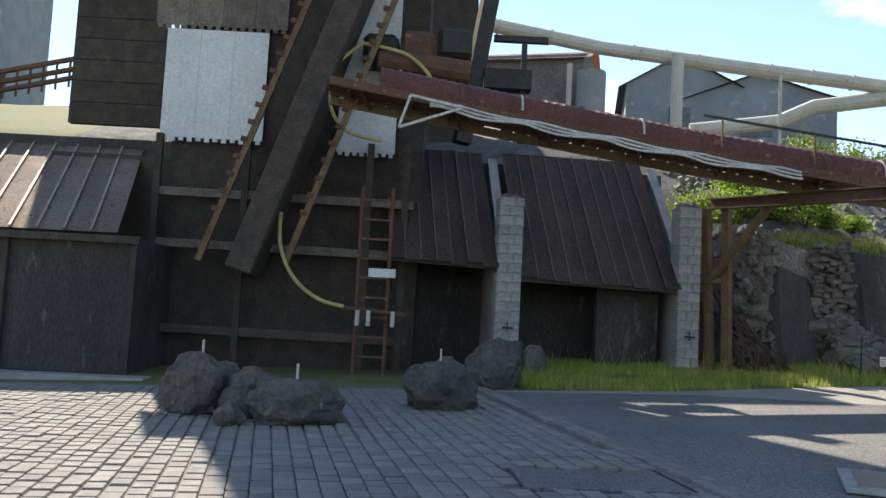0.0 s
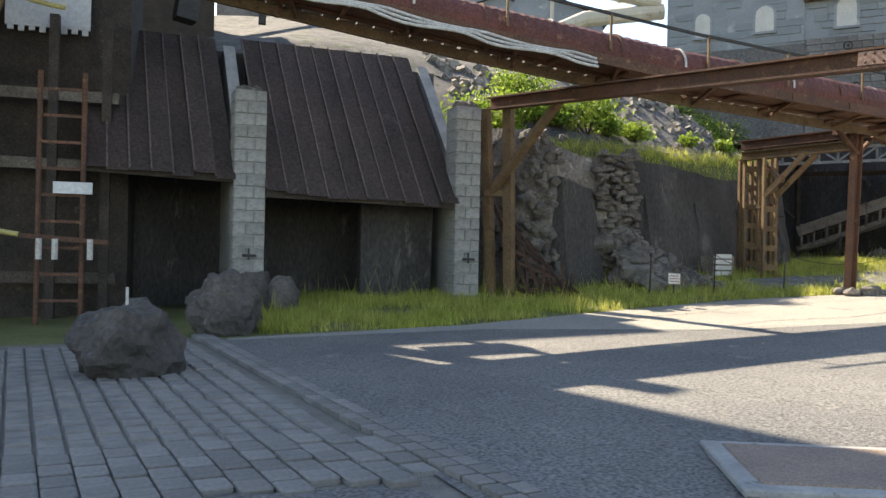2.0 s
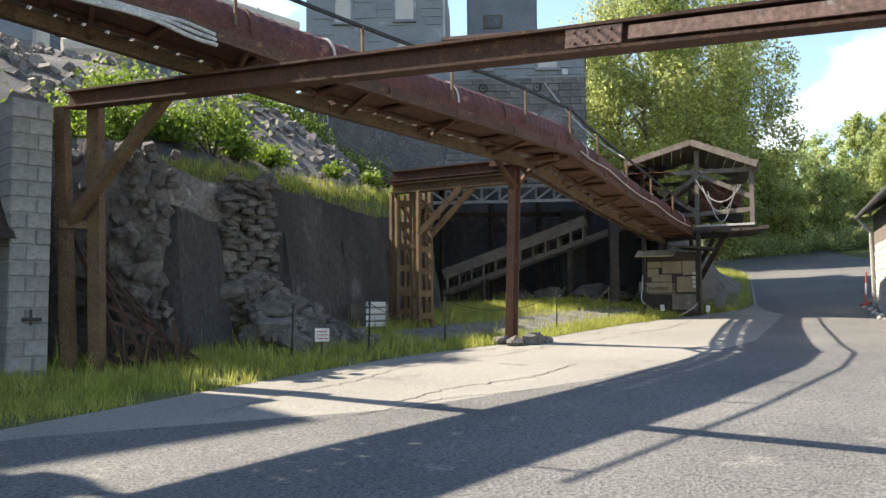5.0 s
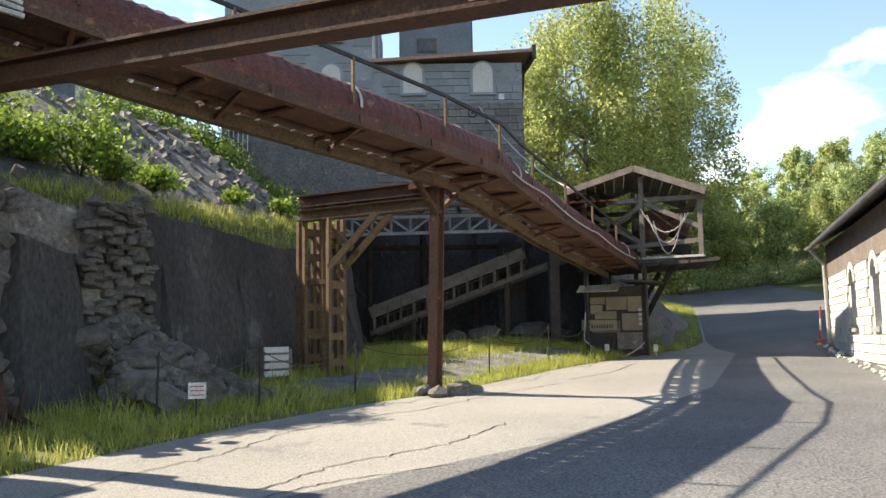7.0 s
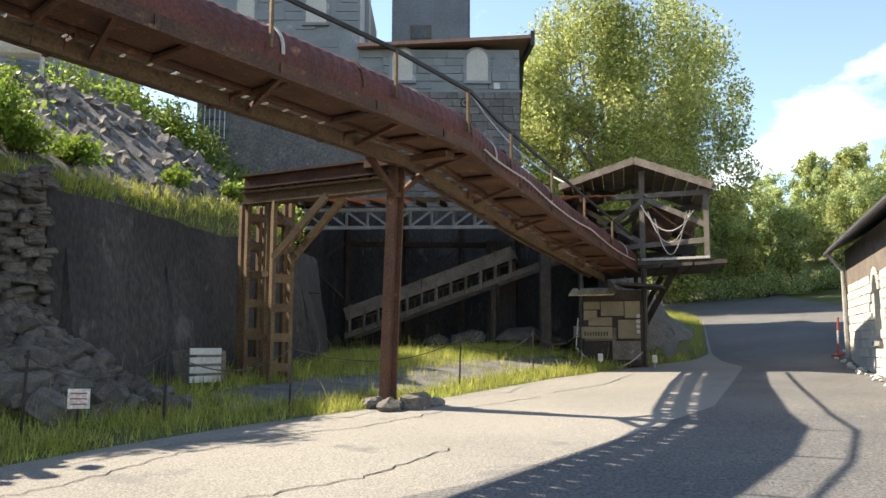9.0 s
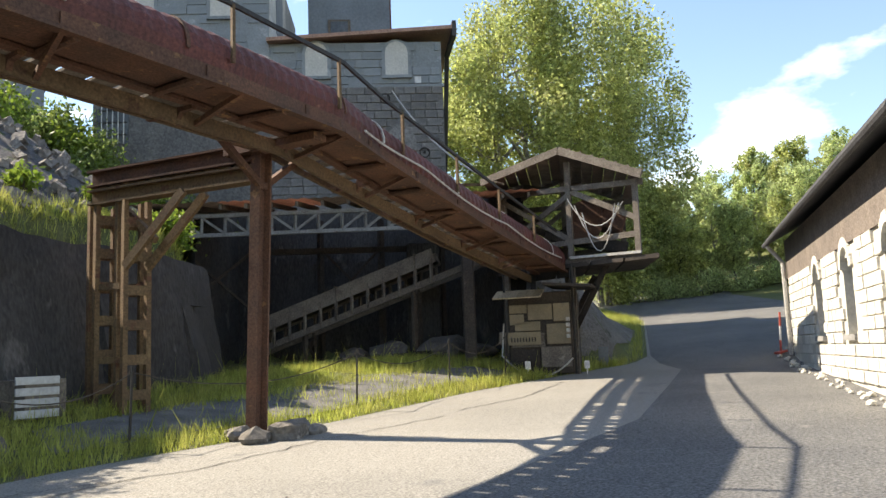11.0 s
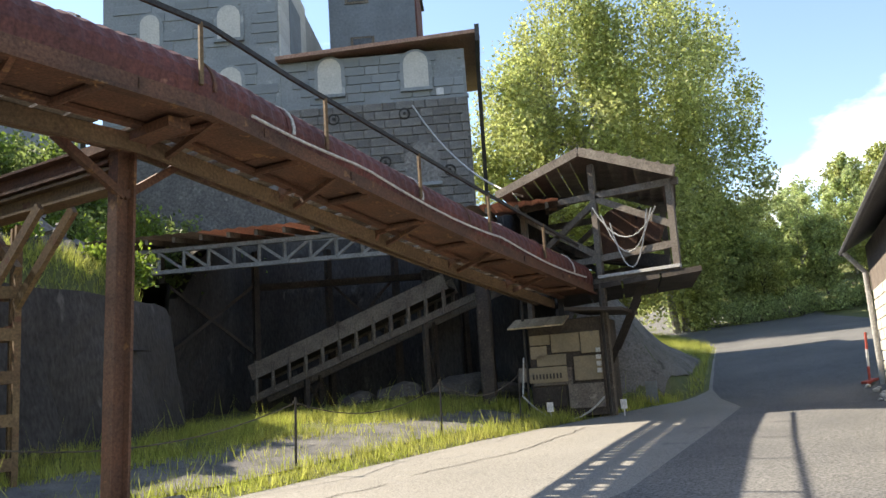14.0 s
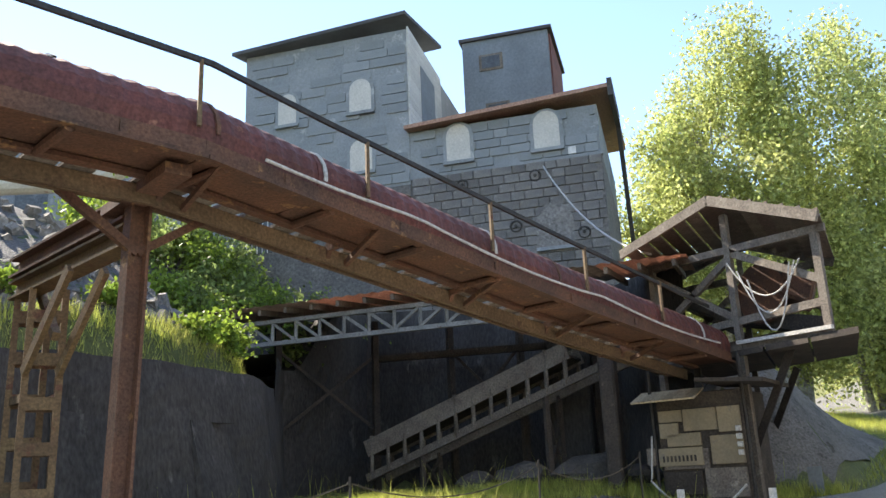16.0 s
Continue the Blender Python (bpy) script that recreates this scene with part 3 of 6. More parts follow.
part("tower_base", bm, M_STONE, mine, "dark rubble-stone lower part of the tower")
bm = bmesh.new()
fbox(bm, -0.003, 5.72, -0.05, 0.1, 10.44, 10.53)
part("ledge", bm, M_PLASTER, mine)
bm = bmesh.new()
fbox(bm, 0.9, 4.0, 3.9, 7.4, 11.5, 16.95)
part("shaft_house", bm, M_SHEET, mine, "blue-grey sheet-clad hoist house")
for u0, u1, w0, w1, zl, zr, name, mt in ((-5.9, 0.1, -0.4, 4.0, 15.5, 15.85, "tower_roof", M_SLATE), (-0.05, 6.15, -0.4, 7.5, 11.95, 12.3, "annex_roof", M_TILE)):
    bm = bmesh.new()
    vs = [fpt(u, w, z) for u, w, z in ((u0, w0, zl), (u1, w0, zr), (u1, w1, zr + 1.1), (u0, w1, zl + 1.1))]
    lo = [bm.verts.new(p) for p in vs]
    hi = [bm.verts.new(p + Vector((0, 0, 0.12))) for p in vs]
    bm.faces.new(lo[::-1])
    bm.faces.new(hi)
    for i in range(4):
        bm.faces.new((lo[i], lo[(i + 1) % 4], hi[(i + 1) % 4], hi[i]))
    part(name, bm, mt, mine, "thin overhanging roof sheet")
bm = bmesh.new()
bar(bm, fpt(6.1, -0.4, 12.3), fpt(6.1, 3.6, 12.9), 0.14, 0.5)
bar(bm, fpt(6.1, 3.4, 12.9), fpt(6.1, 7.4, 8.4), 0.14, 0.5)
part("barge_board", bm, M_SLATE, mine)
bm = bmesh.new()
fbox(bm, 0.8, 4.15, 3.8, 7.5, 16.93, 17.05)
part("shaft_roof", bm, M_SLATE, mine)
# pale planks on the tower's flank
for i in range(18):
    bm = bmesh.new()
    z = 12.25 + i * 0.19
    fbox(bm, 0.0, 0.05, 0.02, 3.85, z, z + 0.175)
    part("plank", bm, M_PALE, mine)
bm = bmesh.new()
fbox(bm, 0.05, 0.07, 1.3, 2.9, 12.9, 14.9)
part("sheet_patch", bm, M_SHEET, mine)
bm = bmesh.new()
fbox(bm, 4.0, 4.06, 4.1, 7.3, 12.4, 16.85)
part("red_board_wall", bm, material("dark_red_boards", (0.15, 0.055, 0.045), (0.11, 0.05, 0.045), 2, 0.85, fine=20), mine)
for u, z, w, h, mt in ((-4.05, 12.9, 0.62, 1.05, M_BOARD), (-1.55, 12.95, 0.72, 1.1, M_BOARD), (-1.55, 10.95, 0.72, 1.05, M_BOARD), (-4.05, 10.95, 0.62, 1.0, M_BOARD), (1.53, 10.85, 0.72, 1.15, M_BOARD), (4.17, 10.85, 0.75, 1.15, M_BOARD), (4.2, 7.9, 0.85, 1.2, M_STONE)):
    bm = bmesh.new()
    arch(bm, u, z - 0.08, w + 0.22, h + 0.16, 0.3, 0.06)
    win = part("window", bm, M_PLASTER if mt is not M_STONE else M_STONE, mine, "arched window closed with a pale board" if mt is M_BOARD else "arched window")
    bm = bmesh.new()
    arch(bm, u, z, w, h, 0.3, 0.075)
    part("pane" if mt is M_GLASS else "board", bm, mt, win)
    bm = bmesh.new()
    fbox(bm, u - w * 0.65, u + w * 0.65, -0.14, 0.1, z - 0.12, z - 0.02)
    part("sill", bm, M_PLASTER, win)
    if mt is M_GLASS:
        for k in (-0.5, 0, 0.5):
            bm = bmesh.new()
            fbox(bm, u + k * w * 0.6 - 0.02, u + k * w * 0.6 + 0.02, -0.1, 0.1, z, z + h - 0.12)
            part("glazing_bar", bm, M_PALE, win)
# barred arched window low in the tower wall
bm = bmesh.new()
arch(bm, -5.0, 8.7, 1.0, 1.5, 0.3, 0.09)
lowwin = part("window", bm, M_GLASS, mine, "dark arched window with iron bars")
for k in range(5):
    bm = bmesh.new()
    tube(bm, [fpt(-5.35 + k * 0.175, -0.11, 8.7), fpt(-5.35 + k * 0.175, -0.11, 10.05)], 0.018, 6)
    part("bar", bm, M_PALE, lowwin)
for z in (9.0, 9.4, 9.8):
    bm = bmesh.new()
    tube(bm, [fpt(-5.45, -0.11, z), fpt(-4.55, -0.11, z)], 0.018, 6)
    part("bar", bm, M_BLACK, lowwin)
for u, w, z in ((1.6, 3.88, 15.7), (1.75, 3.88, 13.8)):
    bm = bmesh.new()
    fbox(bm, u - 0.1, u + 0.75, 3.86, 3.95, z, z + 0.62)
    win = part("window", bm, M_WOOD, mine)
    bm = bmesh.new()
    fbox(bm, u, u + 0.65, 3.845, 3.9, z + 0.08, z + 0.54)
    part("pane", bm, M_GLASS, win)
# iron wall anchors
for u, z in ((1.6, 10.05), (3.75, 10.05), (3.1, 8.6), (5.0, 8.2), (1.9, 8.4)):
    bm = bmesh.new()
    p = fpt(u, 0, z)
    for k in range(12):
        a, b = k * math.pi / 6, (k + 1) * math.pi / 6
        tube(bm, [p - V * 0.04 + U * 0.16 * math.cos(a) + Vector((0, 0, 0.16 * math.sin(a))), p - V * 0.04 + U * 0.16 * math.cos(b) + Vector((0, 0, 0.16 * math.sin(b)))], 0.035, 5)
    tube(bm, [p + V * 0.05, p - V * 0.1], 0.05, 6)
    part("wall_anchor", bm, M_BLACK, mine)
bm = bmesh.new()
fbox(bm, 4.75, 4.97, -0.06, 0.05, 10.56, 10.78)
part("junction_box", bm, M_WHITE, mine)
bm = bmesh.new()
p = fpt(-1.9, 1.2, 16.1)
tube(bm, [p - Vector((0, 0, 0.3)), p + Vector((0, 0, 0.3))], 0.18, 10)
tube(bm, [p + Vector((0, 0, 0.3)), p + Vector((0, 0, 0.42)), p + Vector((0, 0, 0.5))], [0.42, 0.42, 0.1], 12)
part("roof_vent", bm, M_RUST, mine)
# outside balcony at the annex's flank
for z in (7.4, 8.0):
    bm = bmesh.new()
    bar(bm, fpt(5.7, 4.4, z), fpt(7.4, 4.4, z), 0.08, 0.1)
    part("balcony_rail", bm, M_OCHRE, mine)
# coursed blocks in the facade
cell = bmesh.new()
bmesh.ops.create_cube(cell, size=1)
bmesh.ops.bevel(cell, geom=cell.edges[:], offset=0.06, segments=1, affect="EDGES")
blocks = {}
for key, mt in (("p", M_PLASTER), ("s", M_STONE), ("l", M_LIME), ("b", M_BLOCK), ("v", M_PAVER), ("k", M_BRICK)):
    me = bpy.data.meshes.new("block")
    cell.to_mesh(me)
    me.materials.append(mt)
    blocks[key] = me
cell.free()
rot_f = Matrix.Rotation(radians(FACE_YAW), 4, "Z")
mine_off = Matrix.Translation(-Vector(mine.location))
lowers = bpy.data.objects["lower_wall"]
done = 0
for r in range(15):
    z = 6.35 + r * 0.275
    u = -0.0 + rng.uniform(0, 0.3)
    while u < 5.5 and done < 300:
        w = rng.uniform(0.32, 0.62)
        w = min(w, 5.66 - u)
        if w > 0.12:
            piece(blocks["s"], "stone", mine_off @ Matrix.Translation(fpt(u + w / 2, -0.005 - rng.uniform(0, 0.02), z + 0.13)) @ rot_f @ Matrix.Diagonal((w - 0.03, 0.08, 0.245, 1)), lowers)
            done += 1
        u += w
towers = bpy.data.objects["tower_wall"]
tc = 0
for r in range(15):
    z = 10.4 + r * 0.33
    u = -5.5 + rng.uniform(0, 0.4)
    while u < -0.1:
        w = min(rng.uniform(0.5, 1.3), -0.02 - u)
        if rng.random() < 0.55 and w > 0.2 and tc < 290:
            piece(blocks["p"], "block", mine_off @ Matrix.Translation(fpt(u + w / 2, -0.004 - rng.uniform(0, 0.014), z + 0.16)) @ rot_f @ Matrix.Diagonal((w - 0.03, 0.06, 0.30, 1)), towers)
            tc += 1
        u += w
upper = bpy.data.objects["upper_wall"]
for r in range(5):
    z = 10.56 + r * 0.28
    u = 0.05 + rng.uniform(0, 0.3)
    while u < 5.5:
        w = min(rng.uniform(0.4, 0.8), 5.6 - u)
        if rng.random() < 0.7 and w > 0.15:
            piece(blocks["p"], "block", mine_off @ Matrix.Translation(fpt(u + w / 2, 0.006 - rng.uniform(0, 0.014), z + 0.13)) @ rot_f @ Matrix.Diagonal((w - 0.03, 0.06, 0.25, 1)), upper)
        u += w


# ---- the covered belt conveyor ----
CONV = [(-1.6, 15.3, 6.5), (1.0, 15.55, 6.17), (5.0, 15.7, 5.64), (9.0, 15.75, 5.18), (13.0, 16.35, 5.03), (15.0, 17.02, 5.07), (16.2, 17.65, 5.02), (20.4, 19.16, 4.53), (24.7, 20.62, 4.1)]


def conv(x, off=0.0, dz=0.0):
    """A point on the conveyor's crown line, moved sideways (away from the road) and up."""
    for a, b in zip(CONV, CONV[1:]):
        if x <= b[0] or b is CONV[-1]:
            k = (x - a[0]) / (b[0] - a[0])
            p = Vector(a).lerp(Vector(b), k)
            d = (Vector(b) - Vector(a)).normalized()
            s = Vector((-d.y, d.x, 0)).normalized()
            return p + s * off + Vector((0, 0, dz))


conveyor = thing("belt_conveyor", conv(14.7, 0, -1.0), "long rust-red covered belt conveyor on a steel bridge", "conveyor")
bm = bmesh.new()
xs = np.arange(-1.6, 24.7, 0.045)
rings = []
for i, x in enumerate(xs):
    r = 0.35 + (0.013 if i % 4 < 2 else 0)
    c, e = conv(x, 0, -0.36), conv(x, 1, -0.36)
    s = (e - c).normalized()
    rings.append([bm.verts.new(c + s * r * math.cos(a) + Vector((0, 0, r * math.sin(a)))) for a in np.linspace(-0.75, math.pi + 0.75, 13)])
for a, b in zip(rings, rings[1:]):
    for k in range(12):
        bm.faces.new((a[k], a[k + 1], b[k + 1], b[k]))
hood = part("hood", bm, M_RUSTRED, conveyor, "ribbed red-rust half-round sheet hood")
for i, x in enumerate(np.arange(-1.2, 24, 1.25)):
    bm = bmesh.new()
    c = conv(x, 0, -0.36)
    s = (conv(x, 1, -0.36) - c).normalized()
    d = s.cross(Vector((0, 0, 1)))
    ra = []
    for a in np.linspace(-0.1, math.pi + (0.1 if i % 3 else -0.9), 14):
        o = s * math.cos(a) + Vector((0, 0, math.sin(a)))
        ra.append([bm.verts.new(c + o * 0.374 - d * 0.02), bm.verts.new(c + o * 0.374 + d * 0.02), bm.verts.new(c + o * 0.355 + d * 0.02), bm.verts.new(c + o * 0.355 - d * 0.02)])
    for a, b in zip(ra, ra[1:]):
        for k in range(4):
            bm.faces.new((a[k], a[(k + 1) % 4], b[(k + 1) % 4], b[k]))
    part("strap", bm, M_CABLE if i % 2 == 0 else M_RUST, conveyor)
STN = [-2.6, 1.0, 5.0, 9.0, 13.0, 15.0, 16.2, 20.4, 24.7]
for off, dz, w, h, name, mt in ((-0.33, -0.56, 0.03, 0.16, "side_plate", M_RUST), (0.33, -0.56, 0.03, 0.16, "side_plate", M_RUST), (-0.345, -0.65, 0.12, 0.04, "bottom_flange", M_RUST), (0.345, -0.65, 0.12, 0.04, "bottom_flange", M_RUST), (0.54, -0.76, 0.06, 0.17, "walkway_beam", M_OLDBEAM), (0.9, -0.71, 0.06, 0.07, "walkway_beam", M_OLDBEAM), (0, -0.6, 0.64, 0.03, "belt_pan", M_RUST)):
    for a, b in zip(STN, STN[1:]):
        bm = bmesh.new()
        bar(bm, conv(a, off, dz), conv(b, off, dz), w, h)
        part(name, bm, mt, conveyor)
# stiffeners on the girder's web and rollers below it
for i, x in enumerate(np.arange(-2.2, 24.5, 1.5)):
    for off in (-0.35, 0.35):
        bm = bmesh.new()
        bar(bm, conv(x, off, -0.63), conv(x, off, -0.5), 0.05, 0.04)
        part("web_stiffener", bm, M_RUST, conveyor)
for x in np.arange(-2.2, 24.4, 1.24):
    bm = bmesh.new()
    tube(bm, [conv(x, -0.33, -0.66), conv(x, 0.33, -0.66)], 0.045, 8)
    part("return_roller", bm, M_RUST, conveyor)
for x in np.arange(-2.2, 24.2, 0.3):
    if noise.noise(Vector((x * 3.1, 1, 1))) > -0.33:
        bm = bmesh.new()
        k = 0.05 * noise.noise(Vector((x * 5.3, 4, 2)))
        bar(bm, conv(x, 0.42 + k, -0.655), conv(x + 0.02, 0.95 + k, -0.655), 0.27 + k, 0.03)
        part("walkway_plank", bm, M_WOOD, conveyor)
for x in np.arange(-2.0, 24.3, 1.9):
    for p, q in (((0.3, -0.68), (0.95, -0.72)), ((0.38, -0.42), (0.55, -0.82))):
        bm = bmesh.new()
        bar(bm, conv(x, *p), conv(x, *q), 0.06, 0.07)
        part("walkway_bracket", bm, M_RUST, conveyor)
    bm = bmesh.new()
    bar(bm, conv(x, -0.36, -0.64), conv(x + 0.25, 0.54, -0.8), 0.05, 0.06)
    part("hanger", bm, M_RUST, conveyor)
for x in np.arange(5.4, 24.0, 1.9):
    bm = bmesh.new()
    bar(bm, conv(x, -0.4, -0.40), conv(x, -0.4, 0.22), 0.035, 0.04)
    part("handrail_post", bm, M_OCHRE, conveyor)
RS = [5.0, 9.0, 13.0, 15.0, 16.2, 20.4, 24.0]
for a, b in zip(RS, RS[1:]):
    bm = bmesh.new()
    bar(bm, conv(a, -0.4, 0.22), conv(b, -0.4, 0.22 if b < 23 else 0.16), 0.035, 0.05)
    part("handrail", bm, M_BLACK, conveyor, "thin dark iron handrail")
# pale cable bundle on the road side
for k in range(3):
    bm = bmesh.new()
    pts = []
    for a in np.arange(-0.6, 7.2, 0.2):
        pts.append(conv(a, -0.47 - 0.03 * k, -0.60 - 0.06 * k - 0.05 * abs(math.sin(a * 1.9 + 0.3 * k)) - 0.012 * k * math.sin(a * 4)))
    tube(bm, pts, 0.026, 6)
    part("cable", bm, M_CABLE, conveyor, "pale clipped cable run")
bm = bmesh.new()
pts = [conv(a, -0.42, -0.4 - 0.08 * abs(math.sin(a * 0.9))) for a in np.arange(15.5, 24.3, 0.3)]
tube(bm, pts, 0.016, 6)
part("cable", bm, M_CABLE, conveyor)
bm = bmesh.new()
bar(bm, conv(-1.0, -0.62, -0.62), conv(0.05, -0.62, -0.66), 0.05, 0.05)
bar(bm, conv(-1.0, -0.62, -0.62), conv(-1.2, -0.62, -1.3), 0.05, 0.05)
bar(bm, conv(-1.2, -0.62, -1.3), conv(0.05, -0.62, -0.66), 0.05, 0.05)
part("cable_bracket", bm, M_CABLE, conveyor, "pale triangular steel bracket")

# ---- leaning red post with stones at its foot ----
post = thing("conveyor_post", (14.72, 17.95, lz(14.72, 17.95)), "rust-brown steel column carrying the conveyor", "post")
pb = lz(14.72, 17.95)
bm = bmesh.new()
bar(bm, (14.70, 17.98, pb), (14.74, 17.86, 4.35), 0.13, 0.03)
part("web", bm, M_RUST, post)
for o in (-0.08, 0.08):
    bm = bmesh.new()
    bar(bm, (14.70 + o, 17.98, pb), (14.74 + o, 17.86, 4.35), 0.03, 0.15)
    part("flange", bm, M_RUST, post)
bm = bmesh.new()
box(bm, (14.74, 17.6, 4.36), (0.24, 1.5, 0.1), 14)
part("cap_beam", bm, M_RUST, post)
for dx in (-0.9, 0.9):
    bm = bmesh.new()
    bar(bm, (14.74, 17.86, 3.85), (14.74 + dx * 0.8, 17.86 + dx * 0.22, 4.35), 0.08, 0.08)
    part("knee_brace", bm, M_RUST, post)
for i, (x, y, s) in enumerate(((14.45, 17.6, 0.16), (14.85, 17.55, 0.2), (15.15, 17.75, 0.18), (14.5, 18.05, 0.15), (15.35, 17.6, 0.12))):
    bm = bmesh.new()
    boulder(bm, (x, y, lz(x, y) + s * 0.5), (s * 1.3, s, s * 0.8), 11 + i, 2, 0.3)
    lump("foot_stone", bm, M_ROCK, "pale broken stone at the post's foot", "stone", "stones at the post")

# ---- steel trestle beside the post ----
trestle = thing("steel_trestle", (13.75, 20.0, lz(13.75, 20.0)), "ochre rusted lattice trestle carrying a riveted beam", "trestle")
LEGS = ((13.98, 20.72), (14.12, 20.14))
for x, y in LEGS:
    g = lz(x, y)
    for ox, oy in ((-0.17, 0.1), (0.17, 0.1), (-0.17, -0.1), (0.17, -0.1)):
        bm = bmesh.new()
        bar(bm, (x + ox, y + oy, g - 0.1), (x + ox, y + oy, 3.95), 0.07, 0.09)
        part("leg", bm, M_OCHRE, trestle)
    for z in np.arange(g + 0.25, 3.9, 0.48):
        for oy in (-0.14, 0.14):
            bm = bmesh.new()
            bar(bm, (x - 0.2, y + oy, z), (x + 0.2, y + oy, z), 0.015, 0.14)
            part("batten", bm, M_OCHRE, trestle)
for z in (1.72, 2.75):
    for o in (-0.17, 0.17):
        bm = bmesh.new()
        bar(bm, (LEGS[0][0] + o, LEGS[0][1], z), (LEGS[1][0] + o, LEGS[1][1], z), 0.05, 0.09)
        part("tie", bm, M_OCHRE, trestle)
bm = bmesh.new()
ibeam(bm, (13.8, 20.75, 4.05), (14.72, 17.95, 4.05), 0.22, 0.22)
part("lower_beam", bm, M_OCHRE, trestle)
bm = bmesh.new()
ibeam(bm, (13.8, 20.75, 4.32), (14.72, 17.95, 4.32), 0.24, 0.24)
part("upper_beam", bm, M_RUST, trestle)
for k in np.linspace(0.08, 0.92, 11):
    p = Vector((13.8, 20.75, 4.18)).lerp(Vector((14.72, 17.95, 4.18)), k)
    bm = bmesh.new()
    box(bm, p, (0.2, 0.1, 0.08), -72)
    part("packing_block", bm, M_OCHRE, trestle)
for o in (-0.17, 0.17):
    bm = bmesh.new()
    bar(bm, (14.1 + o, 20.0, 3.0), (14.42 + o, 18.98, 3.95), 0.06, 0.12)
    part("brace", bm, M_OCHRE, trestle)
bm = bmesh.new()
bar(bm, (14.2, 19.65, 3.35), (14.05, 20.4, 3.95), 0.08, 0.1)
part("brace", bm, M_OCHRE, trestle)

# ---- portal over the road ----
portal = thing("road_portal", (6.85, 18.85, lz(6.85, 18.85)), "rusty steel portal frame spanning the road", "portal")
GA, GB = Vector((6.45, 19.1, 4.62)), Vector((9.35, 8.2, 3.72))
GW = (GB - GA).normalized()
GS = GW.cross(Vector((0, 0, 1))).normalized()
for k, name, w, h in ((-0.115, "lower_flange", 0.24, 0.03), (0.115, "upper_flange", 0.24, 0.03), (0.0, "web", 0.03, 0.2)):
    bm = bmesh.new()
    bar(bm, GA + Vector((0, 0, k)), GB + Vector((0, 0, k)), w, h)
    part(name, bm, M_RUST, portal)
GOUT = -GS if (-GS).x < 0 else GS
bm = bmesh.new()
bar(bm, GA + GW * 8.4 + GOUT * 0.1, GA + GW * 8.95 + GOUT * 0.1, 0.03, 0.17)
plate = part("splice_plate", bm, M_TILE, portal, "pinkish riveted splice plate")
for k in (8.5, 8.62, 8.74, 8.86):
    for z in (-0.05, 0.05):
        bm = bmesh.new()
        box(bm, GA + GW * k + GOUT * 0.12 + Vector((0, 0, z)), (0.03, 0.03, 0.03), 15, 0.008)
        part("rivet", bm, M_RUST, plate)
bm = bmesh.new()
bar(bm, GA + GW * 9.02 + GOUT * 0.1, GB + GOUT * 0.1, 0.03, 0.12)
part("strip_plate", bm, M_TILE, portal, "long pinkish strip plate")
for p, q, w, h, nm in (((6.85, 18.85, lz(6.85, 18.85) - 0.1), (6.72, 18.75, 4.5), 0.2, 0.16, "post"), ((6.5, 19.0, lz(6.5, 19.0) - 0.1), (6.35, 19.15, 4.5), 0.2, 0.16, "post"), ((6.45, 18.95, 2.75), (7.2, 17.0, 4.5), 0.14, 0.14, "brace"), ((6.3, 19.0, 2.72), (6.9, 18.85, 2.72), 0.12, 0.12, "tie"), ((9.35, 8.2, float(plane(9.35, 8.2))), (9.35, 8.2, 3.65), 0.16, 0.14, "post")):
    bm = bmesh.new()
    bar(bm, p, q, w, h)
    part(nm, bm, M_OCHRE, portal)
bm = bmesh.new()
box(bm, (9.35, 8.2, float(plane(9.35, 8.2)) + 0.04), (0.5, 0.5, 0.1), 10, 0.01)
part("base_plate", bm, M_RUST, portal)

# ---- canopy over the loading bay ----
C0, C1 = Vector((17.85, 28.55, 0)), Vector((24.3, 21.5, 0))
CU = (C1 - C0).normalized()
CB = Vector((-CU.y, CU.x, 0))


def cpt(u, b, z):
    return C0 + CU * u + CB * b + Vector((0, 0, z))


canopy = thing("bay_canopy", cpt(4.8, 0.5, 1.1), "lean-to canopy on a pale grey lattice truss", "canopy")
LC = (C1 - C0).length
nb = 14
for z, nm in ((5.2, "top_chord"), (4.72, "bottom_chord")):
    bm = bmesh.new()
    bar(bm, cpt(0.3, 0, z), cpt(LC - 1.2, 0, z), 0.1, 0.09)
    part(nm, bm, M_TRUSS, canopy)
for i in range(nb + 1):
    u = 0.3 + (LC - 1.5) * i / nb
    bm = bmesh.new()
    bar(bm, cpt(u, 0, 4.72), cpt(u, 0, 5.2), 0.06, 0.06)
    part("upright", bm, M_TRUSS, canopy)
    if i < nb:
        u2 = 0.3 + (LC - 1.5) * (i + 1) / nb
        bm = bmesh.new()
        bar(bm, cpt(u if i < nb / 2 else u2, 0, 5.17), cpt(u2 if i < nb / 2 else u, 0, 4.75), 0.05, 0.06)
        part("diagonal", bm, M_TRUSS, canopy)
for u in np.arange(0.1, LC + 0.6, 0.62):
    bm = bmesh.new()
    bar(bm, cpt(u, -0.35, 5.36), cpt(u, 2.7, 5.75), 0.07, 0.12)
    part("rafter", bm, M_WOOD, canopy)
